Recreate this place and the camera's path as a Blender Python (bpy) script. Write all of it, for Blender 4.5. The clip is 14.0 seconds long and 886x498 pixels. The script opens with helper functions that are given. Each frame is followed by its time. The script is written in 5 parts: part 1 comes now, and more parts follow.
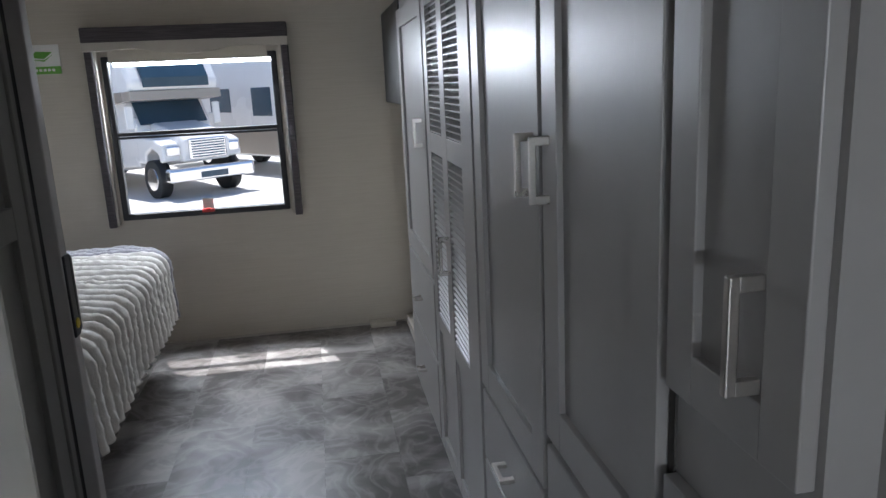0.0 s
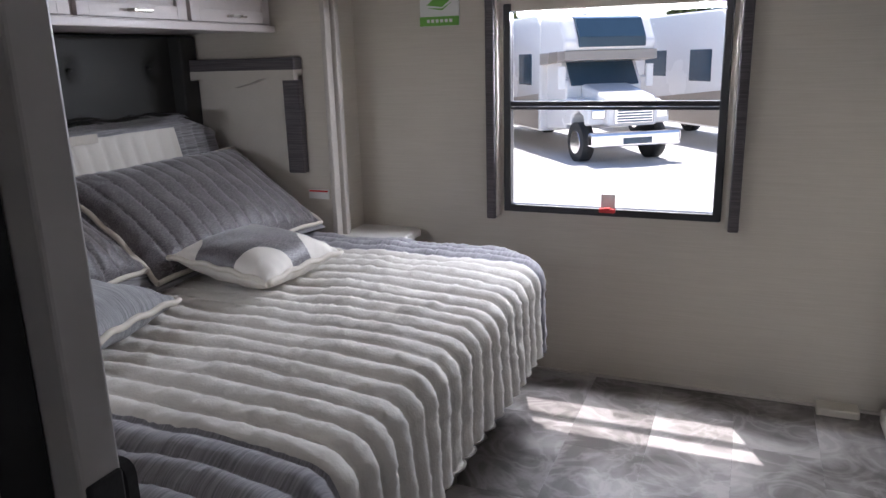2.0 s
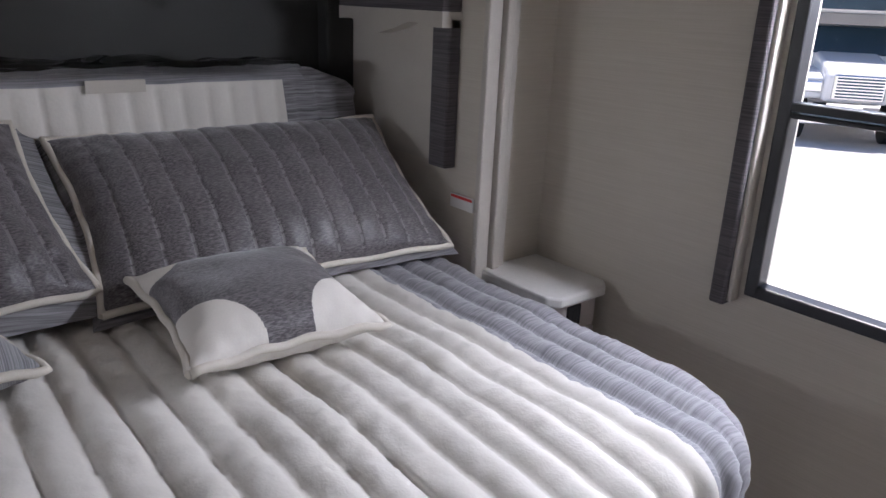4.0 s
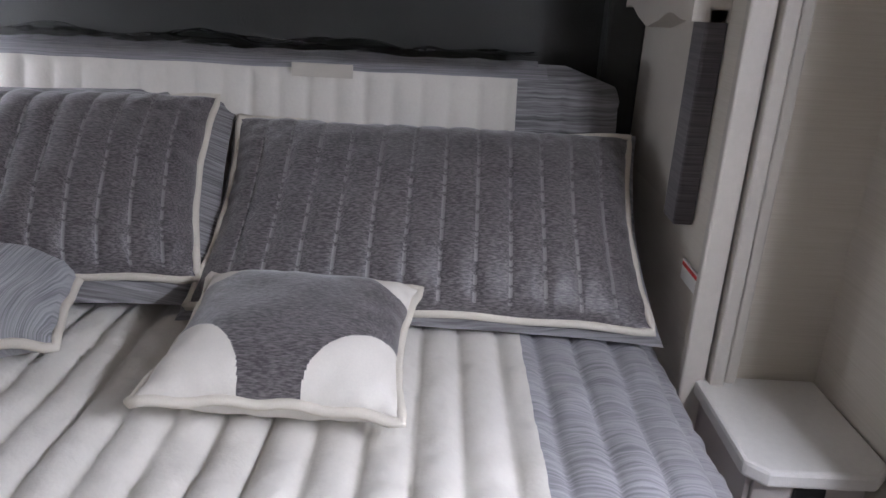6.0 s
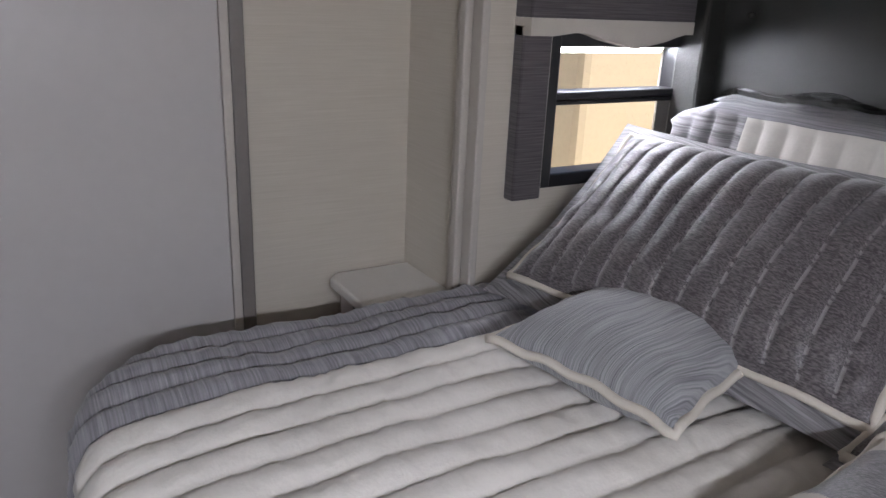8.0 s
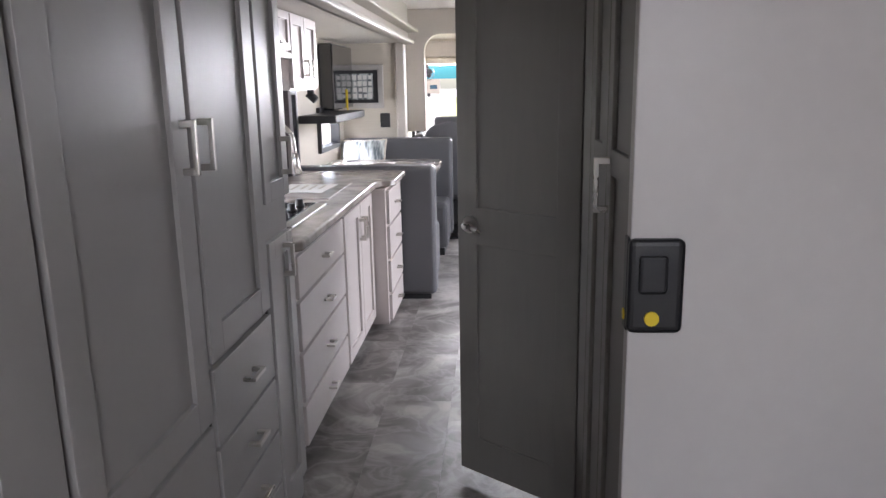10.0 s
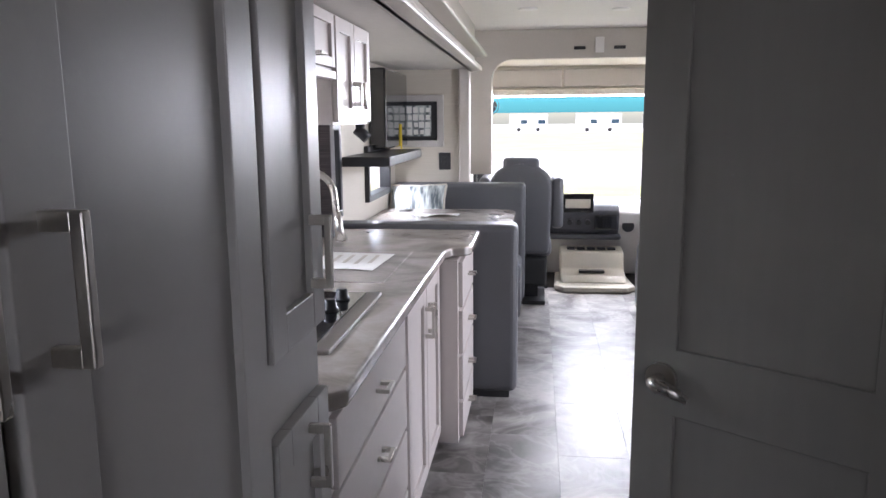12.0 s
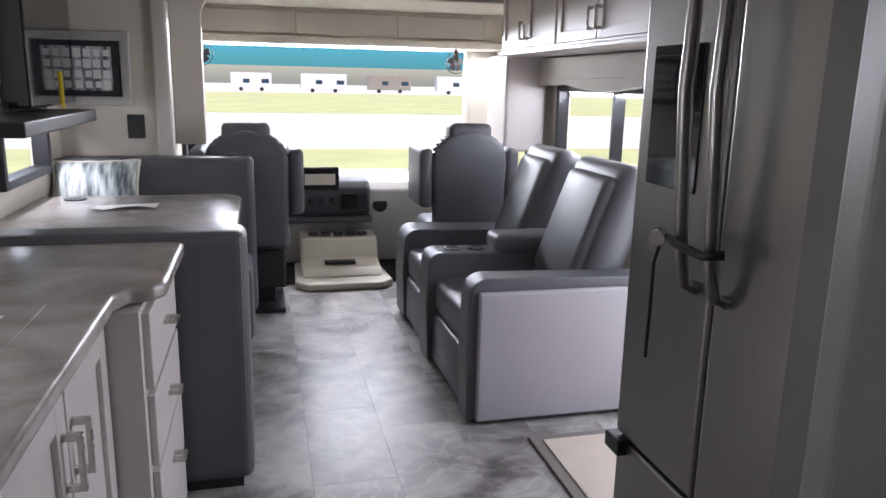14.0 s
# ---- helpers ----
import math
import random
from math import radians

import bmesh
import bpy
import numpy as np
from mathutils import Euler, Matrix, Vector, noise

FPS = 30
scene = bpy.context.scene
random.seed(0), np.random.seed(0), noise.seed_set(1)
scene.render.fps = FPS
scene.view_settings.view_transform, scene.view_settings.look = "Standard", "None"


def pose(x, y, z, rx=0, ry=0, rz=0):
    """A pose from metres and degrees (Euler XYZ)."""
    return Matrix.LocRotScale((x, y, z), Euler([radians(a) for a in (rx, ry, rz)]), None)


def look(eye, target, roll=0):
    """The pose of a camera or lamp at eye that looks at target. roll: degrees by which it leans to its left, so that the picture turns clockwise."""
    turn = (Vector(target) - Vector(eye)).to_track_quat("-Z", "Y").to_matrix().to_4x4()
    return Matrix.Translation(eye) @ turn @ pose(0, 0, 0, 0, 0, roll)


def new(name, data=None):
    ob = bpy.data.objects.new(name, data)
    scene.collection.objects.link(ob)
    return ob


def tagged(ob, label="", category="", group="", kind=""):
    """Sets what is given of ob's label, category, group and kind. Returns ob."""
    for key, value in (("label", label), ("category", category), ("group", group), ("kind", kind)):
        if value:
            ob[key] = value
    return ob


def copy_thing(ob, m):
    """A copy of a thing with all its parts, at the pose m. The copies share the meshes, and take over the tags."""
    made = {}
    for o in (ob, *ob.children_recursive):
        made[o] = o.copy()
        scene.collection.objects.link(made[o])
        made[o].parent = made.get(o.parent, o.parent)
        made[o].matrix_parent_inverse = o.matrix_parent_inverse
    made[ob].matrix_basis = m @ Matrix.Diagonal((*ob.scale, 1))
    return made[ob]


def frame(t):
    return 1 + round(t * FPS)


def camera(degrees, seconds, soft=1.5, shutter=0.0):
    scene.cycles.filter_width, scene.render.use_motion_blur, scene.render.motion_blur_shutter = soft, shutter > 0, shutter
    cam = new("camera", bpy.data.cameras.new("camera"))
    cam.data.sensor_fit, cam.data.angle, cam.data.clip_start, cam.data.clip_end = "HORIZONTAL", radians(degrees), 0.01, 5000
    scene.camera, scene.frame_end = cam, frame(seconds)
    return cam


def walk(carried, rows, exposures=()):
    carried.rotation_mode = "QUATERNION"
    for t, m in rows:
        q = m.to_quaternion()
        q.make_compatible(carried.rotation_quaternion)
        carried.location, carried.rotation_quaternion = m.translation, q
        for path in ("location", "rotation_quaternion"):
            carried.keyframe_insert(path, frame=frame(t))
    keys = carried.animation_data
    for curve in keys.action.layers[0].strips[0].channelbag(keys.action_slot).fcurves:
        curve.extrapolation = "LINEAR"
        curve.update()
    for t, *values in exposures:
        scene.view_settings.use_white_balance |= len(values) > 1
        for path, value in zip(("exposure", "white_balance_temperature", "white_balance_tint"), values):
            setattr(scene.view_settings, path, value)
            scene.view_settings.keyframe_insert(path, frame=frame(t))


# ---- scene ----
cam = camera(62.1, 14.0)
PATH = [
    (0.0, (0.182, 0.155, 1.484), (0.497, 2.078, 1.035), -2.7),
    (0.5, (0.191, 0.471, 1.499), (0.233, 2.407, 0.997), -3.9),
    (1.0, (0.176, 0.759, 1.482), (-0.119, 2.679, 1.007), -4.04),
    (1.5, (0.141, 1.082, 1.457), (-0.476, 2.921, 0.972), -3.26),
    (2.0, (0.09, 1.377, 1.47), (-0.661, 3.16, 0.967), -1.58),
    (2.5, (0.07, 1.749, 1.48), (-0.854, 3.44, 0.95), -1.02),
    (3.0, (-0.002, 2.101, 1.468), (-1.09, 3.682, 0.907), 0.66),
    (5.5, (-0.162, 3.67, 1.469), (-2.005, 3.994, 0.768), 2.47),
    (6.0, (-0.29, 3.761, 1.454), (-2.163, 3.779, 0.755), 2.96),
    (6.5, (-0.456, 3.806, 1.456), (-2.289, 3.437, 0.75), 2.46),
    (7.0, (-0.57, 3.834, 1.487), (-2.225, 2.968, 0.774), 2.14),
    (7.5, (-0.622, 3.847, 1.482), (-1.959, 2.532, 0.788), 2.24),
    (8.0, (-0.574, 3.79, 1.465), (-1.563, 2.174, 0.824), 2.43),
    (8.5, (-0.485, 3.7, 1.445), (-1.143, 1.885, 0.915), 3.0),
    (9.0, (-0.356, 3.544, 1.442), (-0.65, 1.622, 0.973), 1.7),
    (9.2, (-0.3, 3.462, 1.448), (-0.476, 1.525, 0.982), 0.9),
    (11.3, (0.102, 2.312, 1.44), (0.415, 0.371, 1.07), -1.2),
    (11.5, (0.126, 2.195, 1.45), (0.436, 0.252, 1.088), -1.0),
    (12.0, (0.22, 1.892, 1.442), (0.469, -0.062, 1.098), -0.5),
    (12.5, (0.254, 1.603, 1.437), (0.386, -0.357, 1.061), -0.4),
    (13.0, (0.234, 1.29, 1.417), (0.274, -0.663, 0.986), 0.5),
    (13.5, (0.263, 0.965, 1.391), (0.112, -0.974, 0.923), 1.3),
    (14.0, (0.247, 0.639, 1.405), (-0.221, -1.255, 0.964), 1.2),
]
EXPOSURES = [(0.0, 0.65, 5900, 11), (1.0, 0.95, 5950, 14), (2.0, 0.95, 6050, 18), (3.0, 0.65, 6050, 20), (5.5, 0.75, 6050, 19), (7.0, 1.0, 6150, 19), (7.8, 0.85, 6200, 19),
             (9.0, 1.1, 6400, 19), (11.5, 1.15, 6150, 19), (12.5, 0.62, 6100, 19), (13.2, 0.2, 6050, 19), (14.0, 0.2, 6150, 19)]
walk(cam, [(t, look(eye, target, roll)) for t, eye, target, roll in PATH], EXPOSURES)

# ---- sky, sun and window light ----
SUN_DIR = Vector((-0.17, 0.376, 1.0)).normalized()
world = bpy.data.worlds.new("sky")
scene.world = world
world.use_nodes = True
sky = world.node_tree.nodes.new("ShaderNodeTexSky")
sky.sky_type = "NISHITA"
sky.sun_disc = False
sky.sun_elevation = math.asin(SUN_DIR.z)
sky.sun_rotation = math.atan2(SUN_DIR.x, SUN_DIR.y)
world.node_tree.links.new(sky.outputs[0], world.node_tree.nodes["Background"].inputs[0])
world.node_tree.nodes["Background"].inputs[1].default_value = 0.12
sun_data = bpy.data.lights.new("sun", "SUN")
sun_data.energy, sun_data.angle, sun_data.color = 5.0, radians(0.53), (1.0, 0.95, 0.88)
sun = new("sun", sun_data)
sun.matrix_world = look(SUN_DIR * 20, (0, 0, 0))


FORE = Vector((-0.012, 0.20, 0.0))  # where the galley, lounge and cab stand against the bedroom


def window_light(name, place, towards, w, h, watts, colour=(0.93, 0.97, 1.0), aft=False):
    """Sky light coming in through a window opening."""
    d = bpy.data.lights.new(name, "AREA")
    d.shape, d.size, d.size_y, d.energy, d.color = "RECTANGLE", w, h, watts, colour
    ob = new(name, d)
    shift = Vector((0, 0, 0)) if aft else FORE
    ob.matrix_world = look(Vector(place) + shift, Vector(towards) + shift)
    return ob


# strips under the heads of the openings, tilted down into the rooms
window_light("window_light_rear", (-0.47, 4.64, 1.65), (-0.47, 3.64, 0.75), 0.86, 0.04, 20, aft=True)
window_light("window_light_windscreen", (-0.35, -5.78, 1.645), (-0.35, -4.78, 0.845), 2.1, 0.04, 72)
window_light("window_light_galley", (1.355, -0.35, 1.355), (0.655, -0.35, 0.655), 0.95, 0.03, 3.5)
window_light("window_light_dinette", (1.355, -3.27, 1.24), (0.655, -3.27, 0.54), 0.6, 0.03, 8)
window_light("window_light_lounge", (-1.735, -3.4, 1.355), (-1.035, -3.4, 0.655), 1.6, 0.03, 12)
window_light("window_light_slide", (-2.17, 2.085, 1.345), (-2.17, 2.785, 0.645), 0.45, 0.03, 2.8, aft=True)
window_light("window_light_cab", (-1.735, -5.3, 1.585), (-1.035, -5.3, 0.885), 0.85, 0.03, 8)
window_light("window_light_entry", (-1.74, -1.75, 1.0), (0, -1.75, 0.5), 0.75, 1.7, 22)


# ---- materials ----
def mat(name, colour, rough=0.5, metal=0.0, scale=8.0, vary=0.12, fine=0.06, bump=0.05, stretch=(1, 1, 1), random_tint=0.0, sheen=0.0, coat=0.0):
    """A surface with coarse and fine variation of colour and gloss, and fine relief."""
    m = bpy.data.materials.new(name)
    m.use_nodes = True
    nt = m.node_tree
    b = nt.nodes["Principled BSDF"]
    n, l = nt.nodes.new, nt.links.new
    tc, mp = n("ShaderNodeTexCoord"), n("ShaderNodeMapping")
    mp.inputs["Scale"].default_value = stretch
    l(tc.outputs["Object"], mp.inputs["Vector"])
    big, small = n("ShaderNodeTexNoise"), n("ShaderNodeTexNoise")
    big.inputs["Scale"].default_value, big.inputs["Detail"].default_value = scale * 0.35, 4
    small.inputs["Scale"].default_value, small.inputs["Detail"].default_value = scale * 12, 3
    l(mp.outputs[0], big.inputs["Vector"])
    l(mp.outputs[0], small.inputs["Vector"])
    add = n("ShaderNodeMath")
    add.operation = "MULTIPLY_ADD"
    l(big.outputs[0], add.inputs[0])
    add.inputs[1].default_value = 2 * vary
    fin = n("ShaderNodeMath")
    fin.operation = "MULTIPLY_ADD"
    l(small.outputs[0], fin.inputs[0])
    fin.inputs[1].default_value = 2 * fine
    fin.inputs[2].default_value = 1 - vary - fine
    l(fin.outputs[0], add.inputs[2])
    value = add.outputs[0]
    if random_tint:
        info, r = n("ShaderNodeObjectInfo"), n("ShaderNodeMath")
        r.operation = "MULTIPLY_ADD"
        l(info.outputs["Random"], r.inputs[0])
        r.inputs[1].default_value = random_tint
        l(value, r.inputs[2])
        value = r.outputs[0]
    hsv = n("ShaderNodeHueSaturation")
    hsv.inputs["Color"].default_value = (*colour, 1)
    l(value, hsv.inputs["Value"])
    l(hsv.outputs[0], b.inputs["Base Color"])
    rr = n("ShaderNodeMapRange")
    l(big.outputs[0], rr.inputs[0])
    rr.inputs[3].default_value, rr.inputs[4].default_value = max(0.02, rough - 0.08), min(1, rough + 0.08)
    l(rr.outputs[0], b.inputs["Roughness"])
    b.inputs["Metallic"].default_value = metal
    b.inputs["Coat Weight"].default_value = coat
    b.inputs["Sheen Weight"].default_value = sheen
    if bump:
        bp = n("ShaderNodeBump")
        bp.inputs["Strength"].default_value, bp.inputs["Distance"].default_value = bump, 0.01
        l(small.outputs[0], bp.inputs["Height"])
        l(bp.outputs[0], b.inputs["Normal"])
    return m


def glass(name, tint=(1, 1, 1), rough=0.0):
    m = bpy.data.materials.new(name)
    m.use_nodes = True
    b = m.node_tree.nodes["Principled BSDF"]
    b.inputs["Base Color"].default_value = (*tint, 1)
    b.inputs["Transmission Weight"].default_value = 1
    b.inputs["Roughness"].default_value = rough
    b.inputs["IOR"].default_value = 1.05
    return m


def marble(name, dark, light, rough, scale, random_offset=False, tile_tint=0.0, vein_depth=0.16, spread=0.15):
    """Smoky veined surface: two warped noises mixed between a dark and a light tone."""
    m = bpy.data.materials.new(name)
    m.use_nodes = True
    nt = m.node_tree
    b = nt.nodes["Principled BSDF"]
    n, l = nt.nodes.new, nt.links.new
    tc = n("ShaderNodeTexCoord")
    src = tc.outputs["Object"]
    info = n("ShaderNodeObjectInfo")
    if random_offset:
        mul, addv = n("ShaderNodeVectorMath"), n("ShaderNodeVectorMath")
        mul.operation, addv.operation = "SCALE", "ADD"
        mul.inputs[0].default_value = (0.35, 0.5, 0.2)
        src = n("ShaderNodeNewGeometry").outputs["Position"]
        l(info.outputs["Random"], mul.inputs["Scale"])
        l(src, addv.inputs[0])
        l(mul.outputs[0], addv.inputs[1])
        src = addv.outputs[0]
    a, v, g = n("ShaderNodeTexNoise"), n("ShaderNodeTexNoise"), n("ShaderNodeTexNoise")
    for node, s, d, dist in ((a, scale, 6, 1.2), (v, scale * 2.2, 8, 2.0), (g, scale * 25, 3, 0)):
        node.inputs["Scale"].default_value, node.inputs["Detail"].default_value, node.inputs["Distortion"].default_value = s, d, dist
        l(src, node.inputs["Vector"])
    ridge = n("ShaderNodeMath")
    ridge.operation = "SUBTRACT"
    l(v.outputs[0], ridge.inputs[0])
    ridge.inputs[1].default_value = 0.5
    ab = n("ShaderNodeMath")
    ab.operation = "ABSOLUTE"
    l(ridge.outputs[0], ab.inputs[0])
    vein = n("ShaderNodeMapRange")
    l(ab.outputs[0], vein.inputs[0])
    vein.inputs[1].default_value, vein.inputs[2].default_value, vein.inputs[3].default_value, vein.inputs[4].default_value = 0.0, 0.08, vein_depth, 0.0
    body = n("ShaderNodeMapRange")
    l(a.outputs[0], body.inputs[0])
    body.inputs[1].default_value, body.inputs[2].default_value, body.inputs[3].default_value, body.inputs[4].default_value = 0.51 - spread, 0.51 + spread, 0.0, 0.8
    s1 = n("ShaderNodeMath")
    l(vein.outputs[0], s1.inputs[0])
    l(body.outputs[0], s1.inputs[1])
    fac = s1.outputs[0]
    if tile_tint:
        s2 = n("ShaderNodeMath")
        s2.operation = "MULTIPLY_ADD"
        l(info.outputs["Random"], s2.inputs[0])
        s2.inputs[1].default_value = tile_tint
        l(fac, s2.inputs[2])
        fac = s2.outputs[0]
    mix = n("ShaderNodeMix")
    mix.data_type = "RGBA"
    l(fac, mix.inputs[0])
    mix.inputs[6].default_value, mix.inputs[7].default_value = (*dark, 1), (*light, 1)
    l(mix.outputs[2], b.inputs["Base Color"])
    rr = n("ShaderNodeMapRange")
    l(a.outputs[0], rr.inputs[0])
    rr.inputs[3].default_value, rr.inputs[4].default_value = rough - 0.05, rough + 0.12
    l(rr.outputs[0], b.inputs["Roughness"])
    bp = n("ShaderNodeBump")
    bp.inputs["Strength"].default_value, bp.inputs["Distance"].default_value = 0.04, 0.01
    l(g.outputs[0], bp.inputs["Height"])
    l(bp.outputs[0], b.inputs["Normal"])
    return m


def ribbed(name, a, b2, scale, axis, rough=0.85, bump=0.4, spread=0.5):
    """Woven cloth with fine uneven ribs across one axis of the object."""
    m = bpy.data.materials.new(name)
    m.use_nodes = True
    nt = m.node_tree
    b = nt.nodes["Principled BSDF"]
    n, l = nt.nodes.new, nt.links.new
    tc, mp, nz = n("ShaderNodeTexCoord"), n("ShaderNodeMapping"), n("ShaderNodeTexNoise")
    s = [6, 6, 6]
    s[axis] = scale
    mp.inputs["Scale"].default_value = s
    l(tc.outputs["Object"], mp.inputs["Vector"])
    l(mp.outputs[0], nz.inputs["Vector"])
    nz.inputs["Scale"].default_value, nz.inputs["Detail"].default_value = 1.0, 5
    mr = n("ShaderNodeMapRange")
    l(nz.outputs[0], mr.inputs[0])
    mr.inputs[1].default_value, mr.inputs[2].default_value = 0.5 - spread / 3, 0.5 + spread / 3
    mix = n("ShaderNodeMix")
    mix.data_type = "RGBA"
    l(mr.outputs[0], mix.inputs[0])
    mix.inputs[6].default_value, mix.inputs[7].default_value = (*a, 1), (*b2, 1)
    l(mix.outputs[2], b.inputs["Base Color"])
    b.inputs["Roughness"].default_value = rough
    b.inputs["Sheen Weight"].default_value = 0.3
    bp = n("ShaderNodeBump")
    bp.inputs["Strength"].default_value, bp.inputs["Distance"].default_value = bump, 0.004
    l(nz.outputs[0], bp.inputs["Height"])
    l(bp.outputs[0], b.inputs["Normal"])
    return m


def flecked(name, a, b2, scale, rough):
    """Satin cloth with short woven flecks drawn out along one direction."""
    m = bpy.data.materials.new(name)
    m.use_nodes = True
    nt = m.node_tree
    b = nt.nodes["Principled BSDF"]
    n, l = nt.nodes.new, nt.links.new
    tc, mp, nz = n("ShaderNodeTexCoord"), n("ShaderNodeMapping"), n("ShaderNodeTexNoise")
    mp.inputs["Scale"].default_value = scale
    l(tc.outputs["Object"], mp.inputs["Vector"])
    l(mp.outputs[0], nz.inputs["Vector"])
    nz.inputs["Scale"].default_value, nz.inputs["Detail"].default_value = 1.0, 3
    mr = n("ShaderNodeMapRange")
    l(nz.outputs[0], mr.inputs[0])
    mr.inputs[1].default_value, mr.inputs[2].default_value = 0.38, 0.72
    mix = n("ShaderNodeMix")
    mix.data_type = "RGBA"
    l(mr.outputs[0], mix.inputs[0])
    mix.inputs[6].default_value, mix.inputs[7].default_value = (*a, 1), (*b2, 1)
    l(mix.outputs[2], b.inputs["Base Color"])
    b.inputs["Roughness"].default_value = rough
    b.inputs["Sheen Weight"].default_value = 0.4
    bp = n("ShaderNodeBump")
    bp.inputs["Strength"].default_value, bp.inputs["Distance"].default_value = 0.3, 0.003
    l(nz.outputs[0], bp.inputs["Height"])
    l(bp.outputs[0], b.inputs["Normal"])
    return m


WALL = ribbed("linen_wallpaper", (0.53, 0.48, 0.40), (0.63, 0.58, 0.50), 420, 2, 0.75, 0.12, 0.9)
CEIL = mat("ceiling_board", (0.72, 0.69, 0.64), 0.7, scale=3, vary=0.05)
CAB = mat("grey_cabinet_paint", (0.34, 0.325, 0.31), 0.36, scale=3, vary=0.07, fine=0.03, bump=0.03)
GAL = mat("pale_cabinet_paint", (0.60, 0.545, 0.525), 0.4, scale=3, vary=0.06, fine=0.03, bump=0.03)
# near-black that paints in the shade between doors and behind louvres
CABD = mat("cabinet_gap_shade", (0.05, 0.045, 0.04), 0.7, vary=0.2)
DOORL = mat("taupe_panel", (0.17, 0.158, 0.142), 0.5, scale=4, vary=0.1, stretch=(1, 1, 0.1), bump=0.04)
DOORP = mat("taupe_door_foil", (0.185, 0.174, 0.158), 0.5, scale=4, vary=0.1, stretch=(1, 1, 0.1), bump=0.04)
SLID = mat("pale_door_foil", (0.50, 0.475, 0.46), 0.42, scale=2, vary=0.05, fine=0.03, bump=0.03)
TRIM = mat("pale_trim", (0.52, 0.48, 0.43), 0.5, scale=6, vary=0.08)
TRIMD = mat("brown_trim", (0.20, 0.18, 0.165), 0.5, scale=6, vary=0.1)
TILE = marble("vinyl_floor", (0.085, 0.075, 0.070), (0.44, 0.415, 0.40), 0.34, 1.9, True, 0.08, 0.26, 0.12)
GROUT = mat("floor_base", (0.09, 0.085, 0.08), 0.8)
COUNTER = marble("stone_counter", (0.26, 0.228, 0.205), (0.47, 0.425, 0.395), 0.16, 3.0)
STEEL = mat("brushed_nickel", (0.62, 0.59, 0.55), 0.28, 1.0, scale=20, vary=0.06, bump=0.02)
FRIDGE = mat("brushed_steel_door", (0.33, 0.315, 0.30), 0.34, 1.0, scale=6, vary=0.08, stretch=(1, 1, 0.05), bump=0.02)
BLACK = mat("black_plastic", (0.018, 0.018, 0.02), 0.4, scale=15, vary=0.2)
BGLASS = mat("black_glass", (0.012, 0.012, 0.014), 0.05, vary=0.05, bump=0.0, coat=0.6)
RUBBER = mat("black_rubber", (0.02, 0.02, 0.02), 0.75, scale=10, vary=0.2)
LEATHER = mat("grey_leather", (0.10, 0.10, 0.108), 0.42, scale=14, vary=0.1, fine=0.1, bump=0.14)
# paler copy of the grey leather, with the entry door's light in its colour
LEATHERL = mat("entry_lit_leather", (0.36, 0.335, 0.35), 0.5, scale=14, vary=0.06, bump=0.1)
CREAM = mat("cream_moulding", (0.62, 0.57, 0.48), 0.45, scale=6, vary=0.08)
WHITE = mat("white_plastic", (0.72, 0.70, 0.67), 0.4, scale=6, vary=0.05)
PAPER = mat("paper", (0.80, 0.79, 0.76), 0.7, scale=10, vary=0.05)
VAL = ribbed("dark_valance_cloth", (0.055, 0.048, 0.052), (0.12, 0.105, 0.11), 260, 2, 0.85, 0.2)
VALB = mat("valance_band", (0.55, 0.51, 0.45), 0.8, scale=20, vary=0.08, bump=0.1)
HEAD = mat("dark_headboard_vinyl", (0.022, 0.022, 0.019), 0.6, scale=12, vary=0.15, bump=0.1)
QW = mat("cream_quilt", (0.70, 0.665, 0.61), 0.85, scale=10, vary=0.05, fine=0.05, bump=0.12, sheen=0.2)
QG = ribbed("grey_quilt", (0.19, 0.185, 0.20), (0.36, 0.35, 0.37), 230, 0, 0.9, 0.35)
SHAM = flecked("charcoal_flecked_satin", (0.055, 0.047, 0.050), (0.215, 0.192, 0.197), (330, 75, 330), 0.46)
STITCH = mat("silver_stitching", (0.25, 0.235, 0.235), 0.6, scale=40, vary=0.1, fine=0.4, bump=0.3)
SHAMZ = ribbed("grey_rib_cloth_upright", (0.10, 0.095, 0.10), (0.33, 0.32, 0.33), 190, 2, 0.85, 0.4)
SHAMB = ribbed("grey_rib_cloth", (0.10, 0.095, 0.10), (0.33, 0.32, 0.33), 300, 0, 0.85, 0.4)
STRIPE = ribbed("striped_cushion_cloth", (0.14, 0.14, 0.15), (0.44, 0.44, 0.45), 330, 1, 0.85, 0.4, 0.6)
PIPE = mat("cream_piping", (0.66, 0.61, 0.53), 0.8, scale=30, vary=0.08, bump=0.15)
CREAMC = mat("cream_cushion_cloth", (0.72, 0.68, 0.62), 0.75, scale=20, vary=0.04, bump=0.08)
PLASTIC = glass("clear_plastic_wrap", (0.95, 0.97, 0.96), 0.25)
PANE = glass("window_pane")
BLUE = glass("blue_tinted_pane", (0.18, 0.66, 0.92))
YELLOW = mat("yellow_plastic", (0.75, 0.55, 0.02), 0.5, vary=0.05)
RED = mat("red_plastic", (0.65, 0.03, 0.03), 0.5, vary=0.05)
GREEN = mat("green_print", (0.16, 0.42, 0.06), 0.6, vary=0.05)
GLAZE = mat("white_glazed_tile", (0.66, 0.63, 0.60), 0.12, scale=5, vary=0.05, random_tint=0.06, bump=0.02)
COIR = mat("beige_mat_fibre", (0.58, 0.50, 0.42), 0.95, scale=30, vary=0.1, fine=0.2, bump=0.4)
